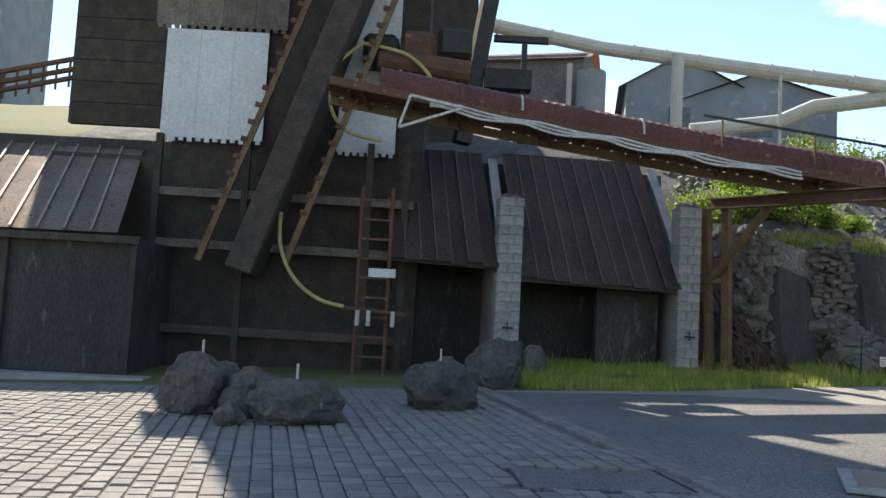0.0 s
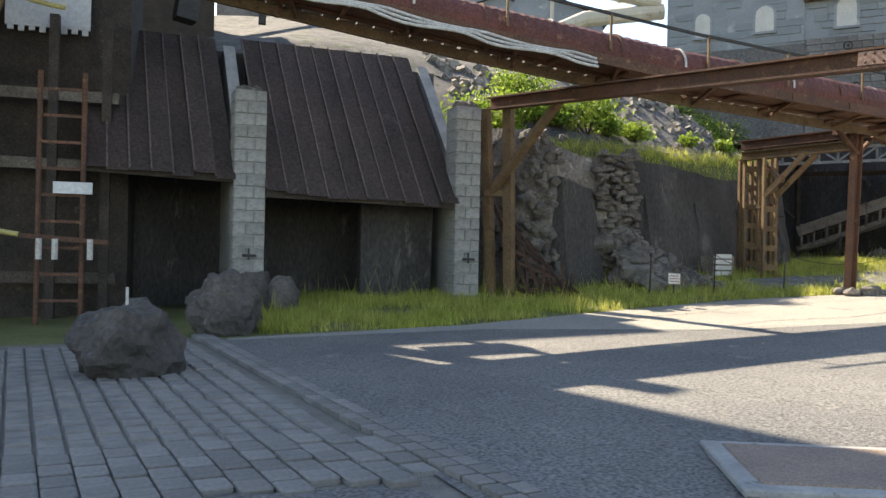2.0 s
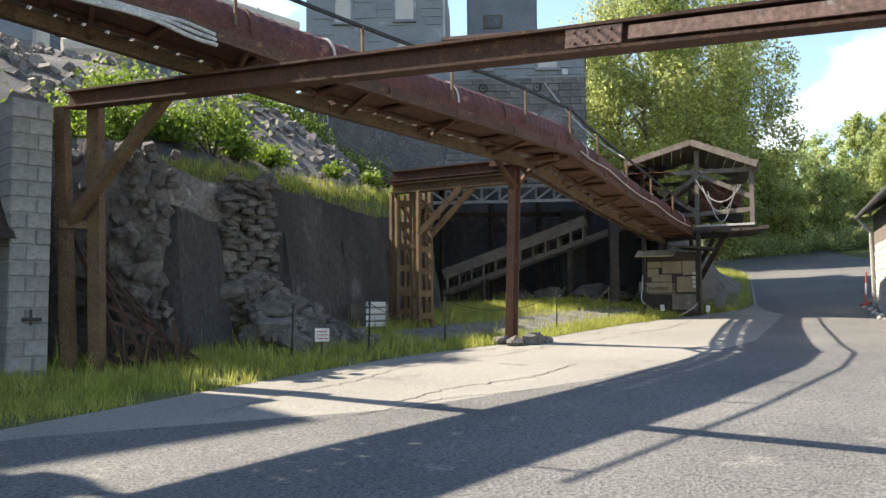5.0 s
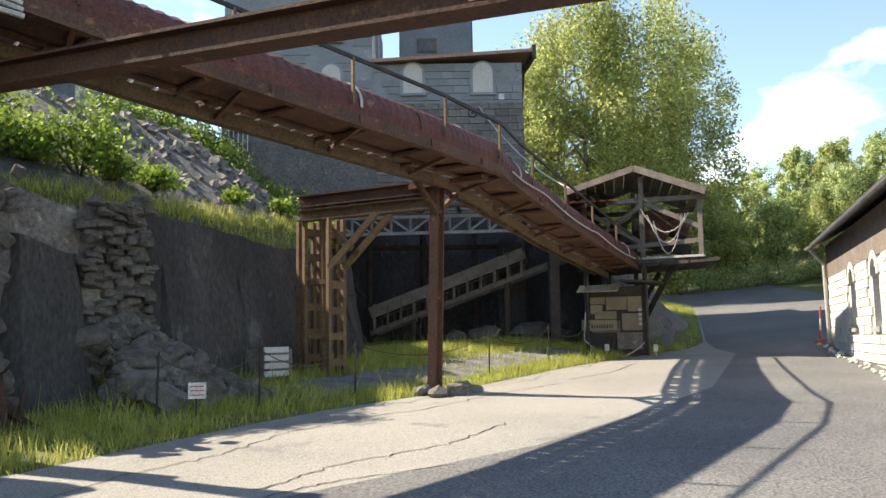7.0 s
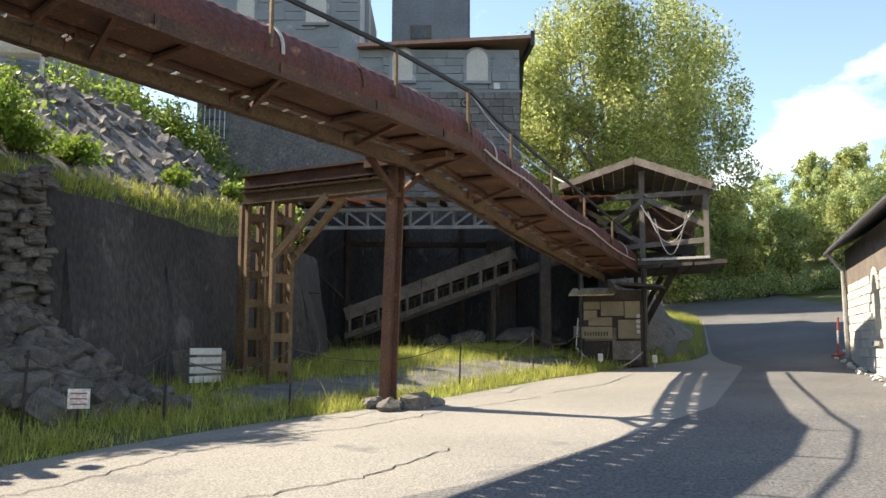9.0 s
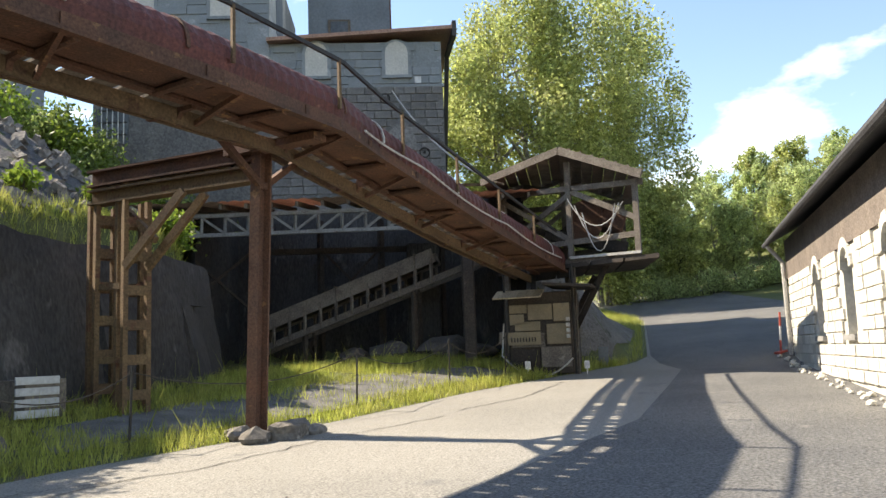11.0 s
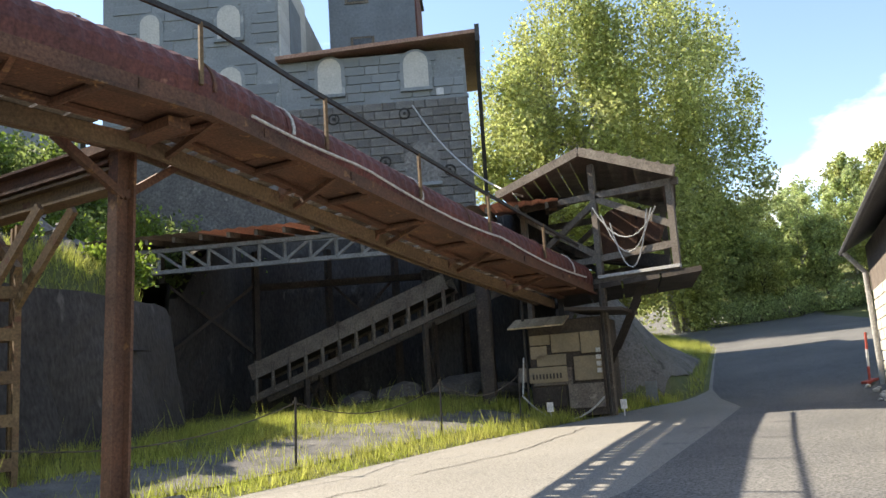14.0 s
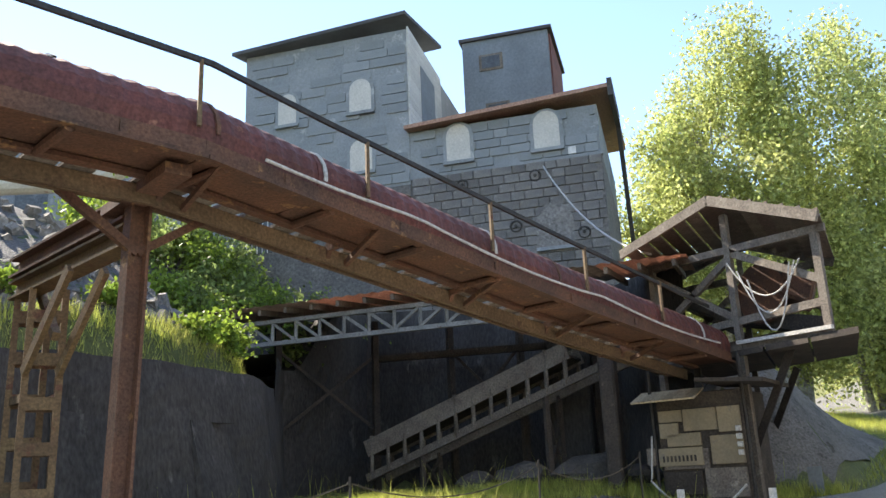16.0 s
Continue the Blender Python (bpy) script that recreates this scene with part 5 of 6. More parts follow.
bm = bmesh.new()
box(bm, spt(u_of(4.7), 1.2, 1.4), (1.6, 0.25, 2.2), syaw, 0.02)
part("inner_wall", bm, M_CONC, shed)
for i, (x, b, s) in enumerate(((1.5, -0.55, 0.42), (1.95, -0.75, 0.36), (0.9, -0.9, 0.4))):
    p = spt(u_of(x), b, 0)
    bm = bmesh.new()
    boulder(bm, (p.x, p.y, lz(p.x, p.y) + s * 0.6), (s * 0.9, s * 0.7, s * 1.2), 80 + i, 3, 0.25)
    lump("corner_boulder", bm, M_BASALT, "dark upright boulder at the shed pillar", "boulder")
for x in (1.45, 5.85):
    bm = bmesh.new()
    p = spt(u_of(x), -0.05, 1.32)
    bar(bm, p - SU * 0.12, p + SU * 0.14, 0.03, 0.05)
    bar(bm, p + Vector((0, 0, -0.08)), p + Vector((0, 0, 0.14)), 0.03, 0.03)
    part("hinge_iron", bm, M_BLACK, shed)

# rusty scrap leaning behind the portal
scrap = thing("scrap_frame", (7.6, 18.6, lz(7.6, 18.6)), "tangle of rusty scrap iron in the grass", "scrap")
sg = lz(7.6, 18.7)
for i in range(4):
    a = Vector((7.25 + 0.28 * i, 18.62 - 0.05 * i, sg))
    bm = bmesh.new()
    bar(bm, a, a + Vector((-0.75, 0.75, 2.3 - 0.35 * i)), 0.05, 0.07)
    part("rail", bm, M_DARKRUST, scrap)
for k in np.linspace(0.08, 0.8, 7):
    bm = bmesh.new()
    bar(bm, Vector((7.25 - 0.75 * k, 18.62 + 0.75 * k, sg + 2.3 * k)), Vector((8.09 - 0.75 * k, 18.47 + 0.75 * k, sg + 1.25 * k)), 0.035, 0.05)
    part("rung", bm, M_DARKRUST, scrap)
for i in range(26):
    a = Vector((7.15 + 1.3 * rng.random(), 18.45 + 0.4 * rng.random(), sg))
    bm = bmesh.new()
    bar(bm, a, a + Vector((rng.uniform(-0.5, 0.4), rng.uniform(0, 0.4), rng.uniform(0.15, 0.75))), 0.03, rng.uniform(0.03, 0.12))
    part("rod", bm, M_DARKRUST, scrap)

# ---- tall headworks on the left ----
LY = 19.0
head = thing("headworks", (-4, LY + 3, 0), "tall dark timber headworks with dirty white cladding", "building")
bm = bmesh.new()
box(bm, (-3.9, LY + 1.6, 8.7), (6.3, 2.6, 18.2))
part("shell", bm, M_DARKWOOD, head)
# Made-up block behind the headworks, added to throw shade across the road.
bm = bmesh.new()
box(bm, (-3.2, 31.0, 12.4), (8.0, 2.0, 10.4))
part("rear_tower", bm, M_DARKWOOD, head)
for i in range(8):
    bm = bmesh.new()
    z = 5.7 + i * 0.72
    box(bm, (-11.2, LY + 7.0, z + 1.9), (3.0, 0.3, 0.7))
    part("plank", bm, M_DARKWOOD, head)
for x0, x1, z0, z1 in ((-7.3, -4.75, 5.6, 8.35), (-2.9, -1.45, 5.45, 9.4), (-7.6, -4.3, 8.45, 10.6)):
    n = max(1, int((x1 - x0) / 0.7))
    for i in range(n):
        bm = bmesh.new()
        a, b = x0 + (x1 - x0) * i / n, x0 + (x1 - x0) * (i + 1) / n - 0.006
        box(bm, ((a + b) / 2, LY + 0.12, (z0 + z1) / 2), (b - a, 0.06, z1 - z0))
        for k in range(4):
            box(bm, (a + (b - a) * (k + 0.5) / 4, LY + 0.12, z0 - 0.04), ((b - a) / 7, 0.05, 0.08 + 0.04 * (k % 2)))
        part("cladding_sheet", bm, M_WHITE if z0 < 8 else M_WOOD, head)
for z in (0.9, 2.95, 4.2):
    bm = bmesh.new()
    bar(bm, (-7.1, LY - 0.2, z), (-0.9, LY - 0.2, z - 0.05), 0.16, 0.2)
    part("cross_beam", bm, M_WOOD if z > 2 else M_DARKWOOD, head)
for x in (-7.15, -5.0, -2.0, -1.1):
    bm = bmesh.new()
    bar(bm, (x, LY - 0.25, lz(x, LY) - 0.1), (x, LY - 0.25, 5.6), 0.16, 0.16)
    part("post", bm, M_DARKWOOD, head)
bm = bmesh.new()
box(bm, (-8.6, LY + 3, 2.5), (3.3, 4.5, 5.4))
part("side_block", bm, M_DARKWOOD, head)
# inclined bucket elevator
elev = thing("bucket_elevator", (-4.0, LY - 1.0, lz(-4, LY - 1)), "dark inclined bucket elevator casing with lattice edges", "elevator")
E0, E1 = Vector((-4.75, LY - 0.9, 2.3)), Vector((-1.95, LY - 0.7, 10.8))
bm = bmesh.new()
bar(bm, E0, E1, 1.85, 0.6, 0.03)
part("casing", bm, M_DARKWOOD, elev)
for o in (-1.0, 1.0):
    bm = bmesh.new()
    bar(bm, E0 + Vector((o, -0.3, 0.2)), E1 + Vector((o, -0.3, 0)), 0.12, 0.14)
    part("side_rail", bm, M_OCHRE, elev)
    for k in np.linspace(0.12, 0.95, 18):
        bm = bmesh.new()
        p = E0.lerp(E1, k)
        box(bm, p + Vector((o * 1.02, -0.34, 0.4)), (0.16, 0.08, 0.12), 0, 0.01, 0, 12)
        part("bucket_lug", bm, M_RUST, elev)
for k in (0.25, 0.6):
    p = E0.lerp(E1, k)
    bm = bmesh.new()
    bar(bm, p, Vector((p.x, LY + 0.2, p.z)), 0.14, 0.14)
    part("stay", bm, M_DARKWOOD, elev)
for i in range(3):
    bm = bmesh.new()
    box(bm, (-1.9 + 0.9 * i, LY - 0.2, 7.9 + 0.12 * i), (0.85, 0.9, 0.75), 0, 0.12)
    part("drive_box", bm, M_RUST if i % 2 else M_BLACK, elev)
bm = bmesh.new()
tube(bm, [(-1.9, LY - 0.7, 7.6), (0.3, LY - 0.7, 7.35)], 0.3, 12)
part("drive_motor", bm, M_RUST, elev)
# small steel mast and boom above the conveyor's head
for p, q, w in (((0.2, 19.5, 5.9), (0.9, 19.7, 10.8), 0.4), ((1.7, 19.6, 6.0), (1.7, 19.6, 8.6), 0.14), ((0.9, 19.6, 8.7), (2.3, 19.6, 8.7), 0.16), ((0.7, 19.6, 7.6), (1.9, 19.6, 7.6), 0.5)):
    bm = bmesh.new()
    bar(bm, p, q, w, w)
    part("boom", bm, M_BLACK, elev)
# yellow hoses
for k, pts in enumerate(([(-2.3, 18.1, 7.9), (-2.9, 17.9, 7.2), (-2.95, 17.9, 6.3), (-2.5, 17.9, 5.7), (-1.6, 17.9, 5.5)], [(-2.3, 18.1, 7.9), (-1.2, 17.9, 7.6), (-0.6, 17.9, 7.0), (-1.0, 17.9, 6.7), (-1.9, 17.9, 6.75)], [(-3.9, 17.7, 3.7), (-3.85, 17.7, 2.9), (-3.5, 17.7, 2.2), (-2.9, 17.7, 1.75), (-2.25, 17.7, 1.6)])):
    fine = []
    for i in range(len(pts) - 1):
        for t in range(6):
            p0, p1, p2, p3 = (Vector(pts[max(0, min(len(pts) - 1, j))]) for j in (i - 1, i, i + 1, i + 2))
            s = t / 6
            fine.append(0.5 * ((2 * p1) + (p2 - p0) * s + (2 * p0 - 5 * p1 + 4 * p2 - p3) * s * s + (3 * p1 - p0 - 3 * p2 + p3) * s ** 3))
    bm = bmesh.new()
    tube(bm, fine, 0.045, 8)
    part("hose", bm, M_YELLOW, elev, "hanging faded yellow hose")
# pipework stand with a small plate
stand = thing("valve_stand", (-1.9, 17.8, lz(-1.9, 17.8)), "pipe stand with ladder rungs and valves", "pipework")
g = lz(-1.9, 17.8)
for x in (-2.05, -1.35):
    bm = bmesh.new()
    tube(bm, [(x, 17.8, g), (x, 17.8, 4.4)], 0.045, 8)
    part("riser", bm, M_RUST, stand)
for i in range(9):
    bm = bmesh.new()
    bar(bm, (-2.05, 17.8, g + 0.4 + 0.45 * i), (-1.35, 17.8, g + 0.4 + 0.45 * i), 0.04, 0.05)
    part("rung", bm, M_RUST, stand)
bm = bmesh.new()
bar(bm, (-2.3, 17.7, 1.6), (-0.9, 17.7, 1.5), 0.07, 0.08)
part("manifold", bm, M_RUST, stand)
bm = bmesh.new()
box(bm, (-1.5, 17.72, 2.42), (0.62, 0.03, 0.2), 0, 0.004)
part("plate", bm, M_WHITE, stand, "pale blank name plate")
for x in (-2.0, -1.75, -1.2):
    bm = bmesh.new()
    tube(bm, [(x, 17.65, 1.55), (x, 17.65, 1.2)], 0.05, 8)
    part("valve", bm, M_CABLE, stand)
# ---- lit tin-roofed shed ----
low = thing("tin_shed", (-9, 17.6, 0), "low dark shed with a brown tin roof coloured as sunlit", "shed")
bm = bmesh.new()
box(bm, (-10.0, 18.0, 1.2), (6.4, 2.7, 3.3))
part("wall", bm, M_CONC, low)
for r in range(3):
    for i in range(9):
        x0, x1 = -12.3 + i * 0.58 - 0.35 * r, -11.735 + i * 0.58 - 0.35 * r
        ya, yb = 16.4 + r * 1.36, 16.4 + (r + 1) * 1.36 + 0.03
        za, zb = 2.92 + r * 0.88, 2.92 + (r + 1) * 0.88 + 0.03
        bm = bmesh.new()
        vs = [bm.verts.new(p) for p in ((x0, ya, za), (x1, ya, za), (x1 - 0.35, yb, zb), (x0 - 0.35, yb, zb))]
        bm.faces.new(vs)
        bmesh.ops.solidify(bm, geom=bm.faces[:], thickness=0.03)
        bar(bm, (x0, ya, za + 0.03), (x0 - 0.35, yb, zb + 0.03), 0.05, 0.06)
        # M_ROOFLIT carries the sunlit brightness in its colour.
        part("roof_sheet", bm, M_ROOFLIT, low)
bm = bmesh.new()
box(bm, (-10.0, 20.4, 2.8), (6.3, 0.2, 5.8))
part("back_wall", bm, M_CONC, low)
bm = bmesh.new()
bar(bm, (-12.6, 16.38, 2.78), (-6.6, 16.38, 2.78), 0.1, 0.16)
part("fascia", bm, M_DARKWOOD, low)
for x in (-6.75, -9.5):
    bm = bmesh.new()
    bar(bm, (x, 16.55, lz(x, 16.5) - 0.1), (x, 16.55, 2.8), 0.12, 0.12)
    part("post", bm, M_DARKWOOD, low)
step = bmesh.new()
box(step, (-9.5, 15.6, lz(-9.5, 15.6) + 0.06), (7.0, 0.6, 0.2), 3, 0.02)
lump("stone_step", step, M_BLOCK, "low pale stone step before the shed", "step")

# ---- boulders with lifting hooks on the forecourt ----
for i, (x, y, sx, sy, sz) in enumerate(((-3.6, 11.0, 0.5, 0.45, 0.55), (-2.88, 9.85, 0.2, 0.18, 0.2), (-2.05, 10.1, 0.62, 0.45, 0.4), (-0.1, 11.9, 0.55, 0.45, 0.48), (1.0, 15.3, 0.55, 0.45, 0.55), (-2.75, 10.7, 0.45, 0.35, 0.42))):
    g = lz(x, y)
    ob = thing("boulder", (x, y, g), "dark rough ore boulder on the cobbled forecourt", "boulder", "boulders on the forecourt")
    bm = bmesh.new()
    boulder(bm, (x, y, g + sz * 0.66), (sx, sy, sz), 20 + i, 4, 0.3)
    part("rock", bm, M_BASALT, ob)
    if i in (0, 2, 3):
        bm = bmesh.new()
        tube(bm, [(x, y, g + sz * 1.45), (x, y, g + sz * 1.66 + 0.16)], 0.018, 6)
        part("lifting_hook", bm, M_CABLE, ob)

# ---- distance behind the conveyor ----
pipe = thing("flue_pipe", (9, 30, 9), "long cream painted overhead pipe on steel legs", "pipe")
PP = [(-3.0, 36.0, 15.7), (7.0, 37.6, 14.7), (13, 37.0, 13.95), (20.2, 36.0, 13.0)]
bm = bmesh.new()
tube(bm, PP, 0.33, 12)
part("pipe_run", bm, M_PIPE, pipe)
for a, b in zip(PP, PP[1:]):
    for k in (0.25, 0.5, 0.75):
        p = Vector(a).lerp(Vector(b), k)
        d = (Vector(b) - Vector(a)).normalized() * 0.05
        bm = bmesh.new()
        tube(bm, [p - d, p + d], 0.38, 12)
        part("flange", bm, M_PIPE, pipe)
bm = bmesh.new()
tube(bm, [(11.5, 38, 11.0), (15.5, 37.4, 11.5), (17.0, 37.0, 12.2), (20.4, 36.0, 12.6)], 0.36, 12)
part("lower_pipe", bm, M_PIPE, pipe)
for x, z in ((10.4, 14.2), (15.2, 13.5)):
    bm = bmesh.new()
    tube(bm, [(x, 36.5, lz(x, 36.5) - 0.2), (x, 36.5, z)], 0.28 if x < 12 else 0.08, 10)
    part("leg", bm, M_PIPE, pipe)
tank = thing("steel_tank", (7.0, 40, lz(7, 40)), "grey cylindrical steel tank with a rail", "tank")
bm = bmesh.new()
tube(bm, [(7.0, 40, lz(7, 40) - 0.2), (7.0, 40, 14.2)], 0.75, 16)
part("shell", bm, M_PLASTER, tank)
bm = bmesh.new()
tube(bm, [(5.9, 40, lz(6, 40)), (5.9, 40, 14.6)], 0.15, 8)
part("riser_pipe", bm, M_PIPE, tank)


def gabled(name, x, y, w, d, h, hr, yaw, wall, roof, label):
    g = lz(x, y)
    ob = thing(name, (x, y, g), label, "building")
    R = pose(x, y, g, 0, 0, yaw)
    bm = bmesh.new()
    P = [(-w / 2, -0.5), (w / 2, -0.5), (w / 2, h), (0, h + hr), (-w / 2, h)]
    for s in (-d / 2, d / 2):
        bm.faces.new([bm.verts.new(R @ Vector((px, s, pz))) for px, pz in P])
    bm.verts.ensure_lookup_table()
    for i in range(5):
        bm.faces.new((bm.verts[i], bm.verts[(i + 1) % 5], bm.verts[5 + (i + 1) % 5], bm.verts[5 + i]))
    part("wall", bm, wall, ob)
    for s in (-1, 1):
        bm = bmesh.new()
        e, r = Vector((s * (w / 2 + 0.5), 0, h - 0.35)), Vector((0, 0, h + hr + 0.06))
        vs = [R @ (p + Vector((0, q, 0))) for p in (e, r) for q in (-d / 2 - 0.4, d / 2 + 0.4)]
        bm.faces.new([bm.verts.new(v) for v in (vs[0], vs[1], vs[3], vs[2])])
        bmesh.ops.solidify(bm, geom=bm.faces[:], thickness=0.12)
        part("roof_slope", bm, roof, ob)
    bm = bmesh.new()
    box(bm, R @ Vector((0, -d / 2 - 0.02, h * 0.6)), (w * 0.2, 0.08, h * 0.25), yaw)
    part("window", bm, M_GLASS, ob)


gabled("shed_house", 14.8, 53, 6.5, 8, 5.6, 1.7, -10, M_PLASTER, M_SLATE, "grey gabled works house on the hill")
gabled("works_shed", 19.5, 52, 9, 8, 4.6, 1.4, -14, M_PLASTER, M_SLATE, "low grey works shed on the hill")
gabled("hill_shed", 5.0, 46, 9, 6, 4.6, 1.5, 75, M_STONE, M_TILE, "hill shed with a pale sheet roof")
gabled("left_house", -33, 52, 9, 12, 14, 2.5, 10, M_PLASTER, M_SLATE, "grey plank building behind the yard")
gallery = thing("stair_gallery", (-20, 45, lz(-20, 45)), "sloping steel stair gallery against the sky", "gallery")
for z in (0, -0.6, -1.1):
    bm = bmesh.new()
    bar(bm, (-27, 46, 14.0 + z), (-17, 44, 15.6 + z), 0.25, 0.22)
    part("stringer", bm, M_RUST, gallery)
for k in np.linspace(0.05, 0.95, 12):
    p = Vector((-27, 46, 14)).lerp(Vector((-17, 44, 15.6)), k)
    bm = bmesh.new()
    bar(bm, p, p - Vector((0, 0, 1.6)), 0.1, 0.1)
    part("baluster", bm, M_RUST, gallery)
for x, y in ((-26, 45.8), (-18, 44.2)):
    bm = bmesh.new()
    bar(bm, (x, y, lz(x, y) - 0.2), (x, y, 14), 0.3, 0.3)
    part("leg", bm, M_RUST, gallery)

# ---- fence, crate and sign in the verge ----
FP = [(9.6, 17.9), (11.3, 18.15), (13.2, 18.3), (17.3, 19.1), (20.6, 20.2), (22.8, 20.6)]
tops = []
for i, (x, y) in enumerate(FP):
    bm = bmesh.new()
    g = lz(x, y)
    tube(bm, [(x, y, g - 0.1), (x + 0.03, y, g + 0.95)], 0.016, 6)
    tube(bm, [(x + 0.02, y, g + 0.86), (x + 0.02, y, g + 0.9)], 0.03, 6)
    lump("fence_post", bm, M_BLACK, "thin iron fence rod in the grass", "post", "fence rods along the verge")
    tops.append((x + 0.03, y, g + 0.88))
for a, b in zip(tops, tops[1:]):
    bm = bmesh.new()
    tube(bm, sag(a, b, 0.28, 12), 0.008, 5)
    lump("fence_rope", bm, M_DARKBARK, "slack thin rope between fence rods", "rope", "ropes between the fence rods")
g = lz(10.2, 17.9)
sign = thing("verge_sign", (10.2, 17.95, g), "small pale pinkish notice plate in the grass", "sign")
bm = bmesh.new()
tube(bm, [(10.2, 17.95, g - 0.05), (10.2, 17.95, g + 0.3)], 0.012, 6)
part("stake", bm, M_BLACK, sign)
bm = bmesh.new()
box(bm, (10.2, 17.93, g + 0.4), (0.24, 0.015, 0.22), -35, 0.003)
plate = part("plate", bm, M_SIGN, sign)
for k in range(3):
    bm = bmesh.new()
    box(bm, (10.192, 17.918, g + 0.34 + 0.06 * k), (0.18, 0.006, 0.014), -35)
    part("text_bar", bm, M_RED, plate)
g = lz(12.9, 20.2)
crate = thing("pallet_crate", (12.85, 20.35, g), "pale wooden slatted crate beside the wall", "crate")
for k in range(4):
    bm = bmesh.new()
    box(bm, (12.85, 20.1, g + 0.1 + 0.14 * k), (0.62, 0.03, 0.1), 15, 0.005)
    part("slat", bm, M_PALE, crate)
bm = bmesh.new()
box(bm, (12.9, 20.4, g + 0.28), (0.6, 0.55, 0.5), 15, 0.01)
part("body", bm, M_WOOD, crate)
for i, (x, y, k) in enumerate(((23.6, 20.6, 0.12), (24.9, 19.9, 0.12), (27.3, 21.0, 0.0))):
    g = lz(x, y)
    bm = bmesh.new()
    box(bm, (x, y, g + 0.24), (0.12 if k else 0.25, 0.03, 0.18 if k else 0.5), -60, 0.004)
    tube(bm, [(x, y, g - 0.05), (x, y, g + 0.2)], 0.012, 6)
    lump("marker_plate", bm, M_SIGN if k else M_PLASTER, "small pale marker plate on a stake", "sign")


# ---- trees, bushes and grass ----
rng = np.random.default_rng(7)


def tree(x, y, h, r, leaves, leaf, label, category="tree", mt=M_LEAF, bark=M_BARK, group="", stems=1, low=0.25, droop=0.0, blobs=26):
    g = lz(x, y)
    ob = thing("tree", (x, y, g), label, category, group)
    tips = []
    bm = bmesh.new()
    for s in range(stems):
        ox, oy = (rng.uniform(-0.8, 0.8, 2) if stems > 1 else (0, 0))
        top = Vector((x + ox * r * 0.5, y + oy * r * 0.5, g + h * rng.uniform(0.82, 0.95)))
        base = Vector((x + ox, y + oy, g - 0.3))
        n = 7
        pts = [base.lerp(top, k / n) + Vector((rng.normal(0, 0.12), rng.normal(0, 0.12), 0)) for k in range(n + 1)]
        rad = [max(0.03, 0.017 * h * (1 - k / n) ** 0.8 / (1 + 0.25 * (stems > 1))) for k in range(n + 1)]
        tube(bm, pts, rad, 7)
        for b in range(9):
            k = rng.uniform(low, 0.95)
            p = base.lerp(top, k)
            a = rng.uniform(0, 2 * math.pi)
            L = r * (0.35 + 0.6 * math.sin(math.pi * min(1, (1 - k) * 1.1 + 0.12))) * rng.uniform(0.6, 1.0)
            q = p + Vector((math.cos(a) * L, math.sin(a) * L, L * rng.uniform(0.2, 0.7)))
            tube(bm, [p, p.lerp(q, 0.5) + Vector((0, 0, 0.12 * L)), q], [0.006 * h, 0.004 * h, 0.0015 * h], 5)
            tips.append(q)
    part("trunk", bm, bark, ob)
    cen = []
    for i in range(blobs):
        k = rng.uniform(low, 1.0)
        a = rng.uniform(0, 2 * math.pi)
        env = r * (math.sin(math.pi * min(1, 0.12 + 0.88 * (1 - (k - low) / (1 - low)))) ** 0.6 if k < 0.999 else 0.2)
        d = env * math.sqrt(rng.uniform(0.05, 1))
        cen.append((x + d * math.cos(a), y + d * math.sin(a), g + h * k, r * rng.uniform(0.16, 0.34)))
    cen += [(*q, r * 0.2) for q in tips]
    cen = np.array(cen)
    pick = rng.integers(0, len(cen), leaves)
    d = rng.normal(size=(leaves, 3))
    d /= np.linalg.norm(d, axis=1)[:, None]
    d *= (cen[pick, 3] * rng.uniform(0.35, 1.1, leaves))[:, None]
    pos = cen[pick, :3] + d * np.array([1, 1, 1.15])
    if droop:
        pos[:, 2] -= droop * rng.uniform(0, 1, leaves) ** 2
    v, f = quads(pos, leaf, rng)
    flat("crown", v, f, mt, ob)
    return ob


def bush(x, y, h, r, n, leaf, mt, label, group, z=None):
    g = lz(x, y) if z is None else z
    ob = thing("bush", (x, y, g), label, "bush", group)
    bm = bmesh.new()
    cen = []
    for b in range(9):
        a = rng.uniform(0, 2 * math.pi)
        q = Vector((x + r * 0.85 * math.cos(a) * rng.uniform(0.2, 1), y + r * 0.85 * math.sin(a) * rng.uniform(0.2, 1), g + h * rng.uniform(0.35, 1)))
        tube(bm, [(x, y, g - 0.1), Vector((x, y, g)).lerp(q, 0.6) + Vector((0, 0, 0.1)), q], [0.025, 0.018, 0.006], 5)
        cen.append(q)
        cen.append(Vector((x, y, g + 0.1)).lerp(q, 0.6))
    part("stem", bm, M_DARKBARK, ob)
    cen = np.array(cen)
    p = cen[rng.integers(0, len(cen), n)] + rng.normal(size=(n, 3)) * r * 0.22
    p[:, 2] = np.maximum(p[:, 2], g + 0.02)
    v, f = quads(p, leaf, rng)
    flat("foliage", v, f, mt, ob)


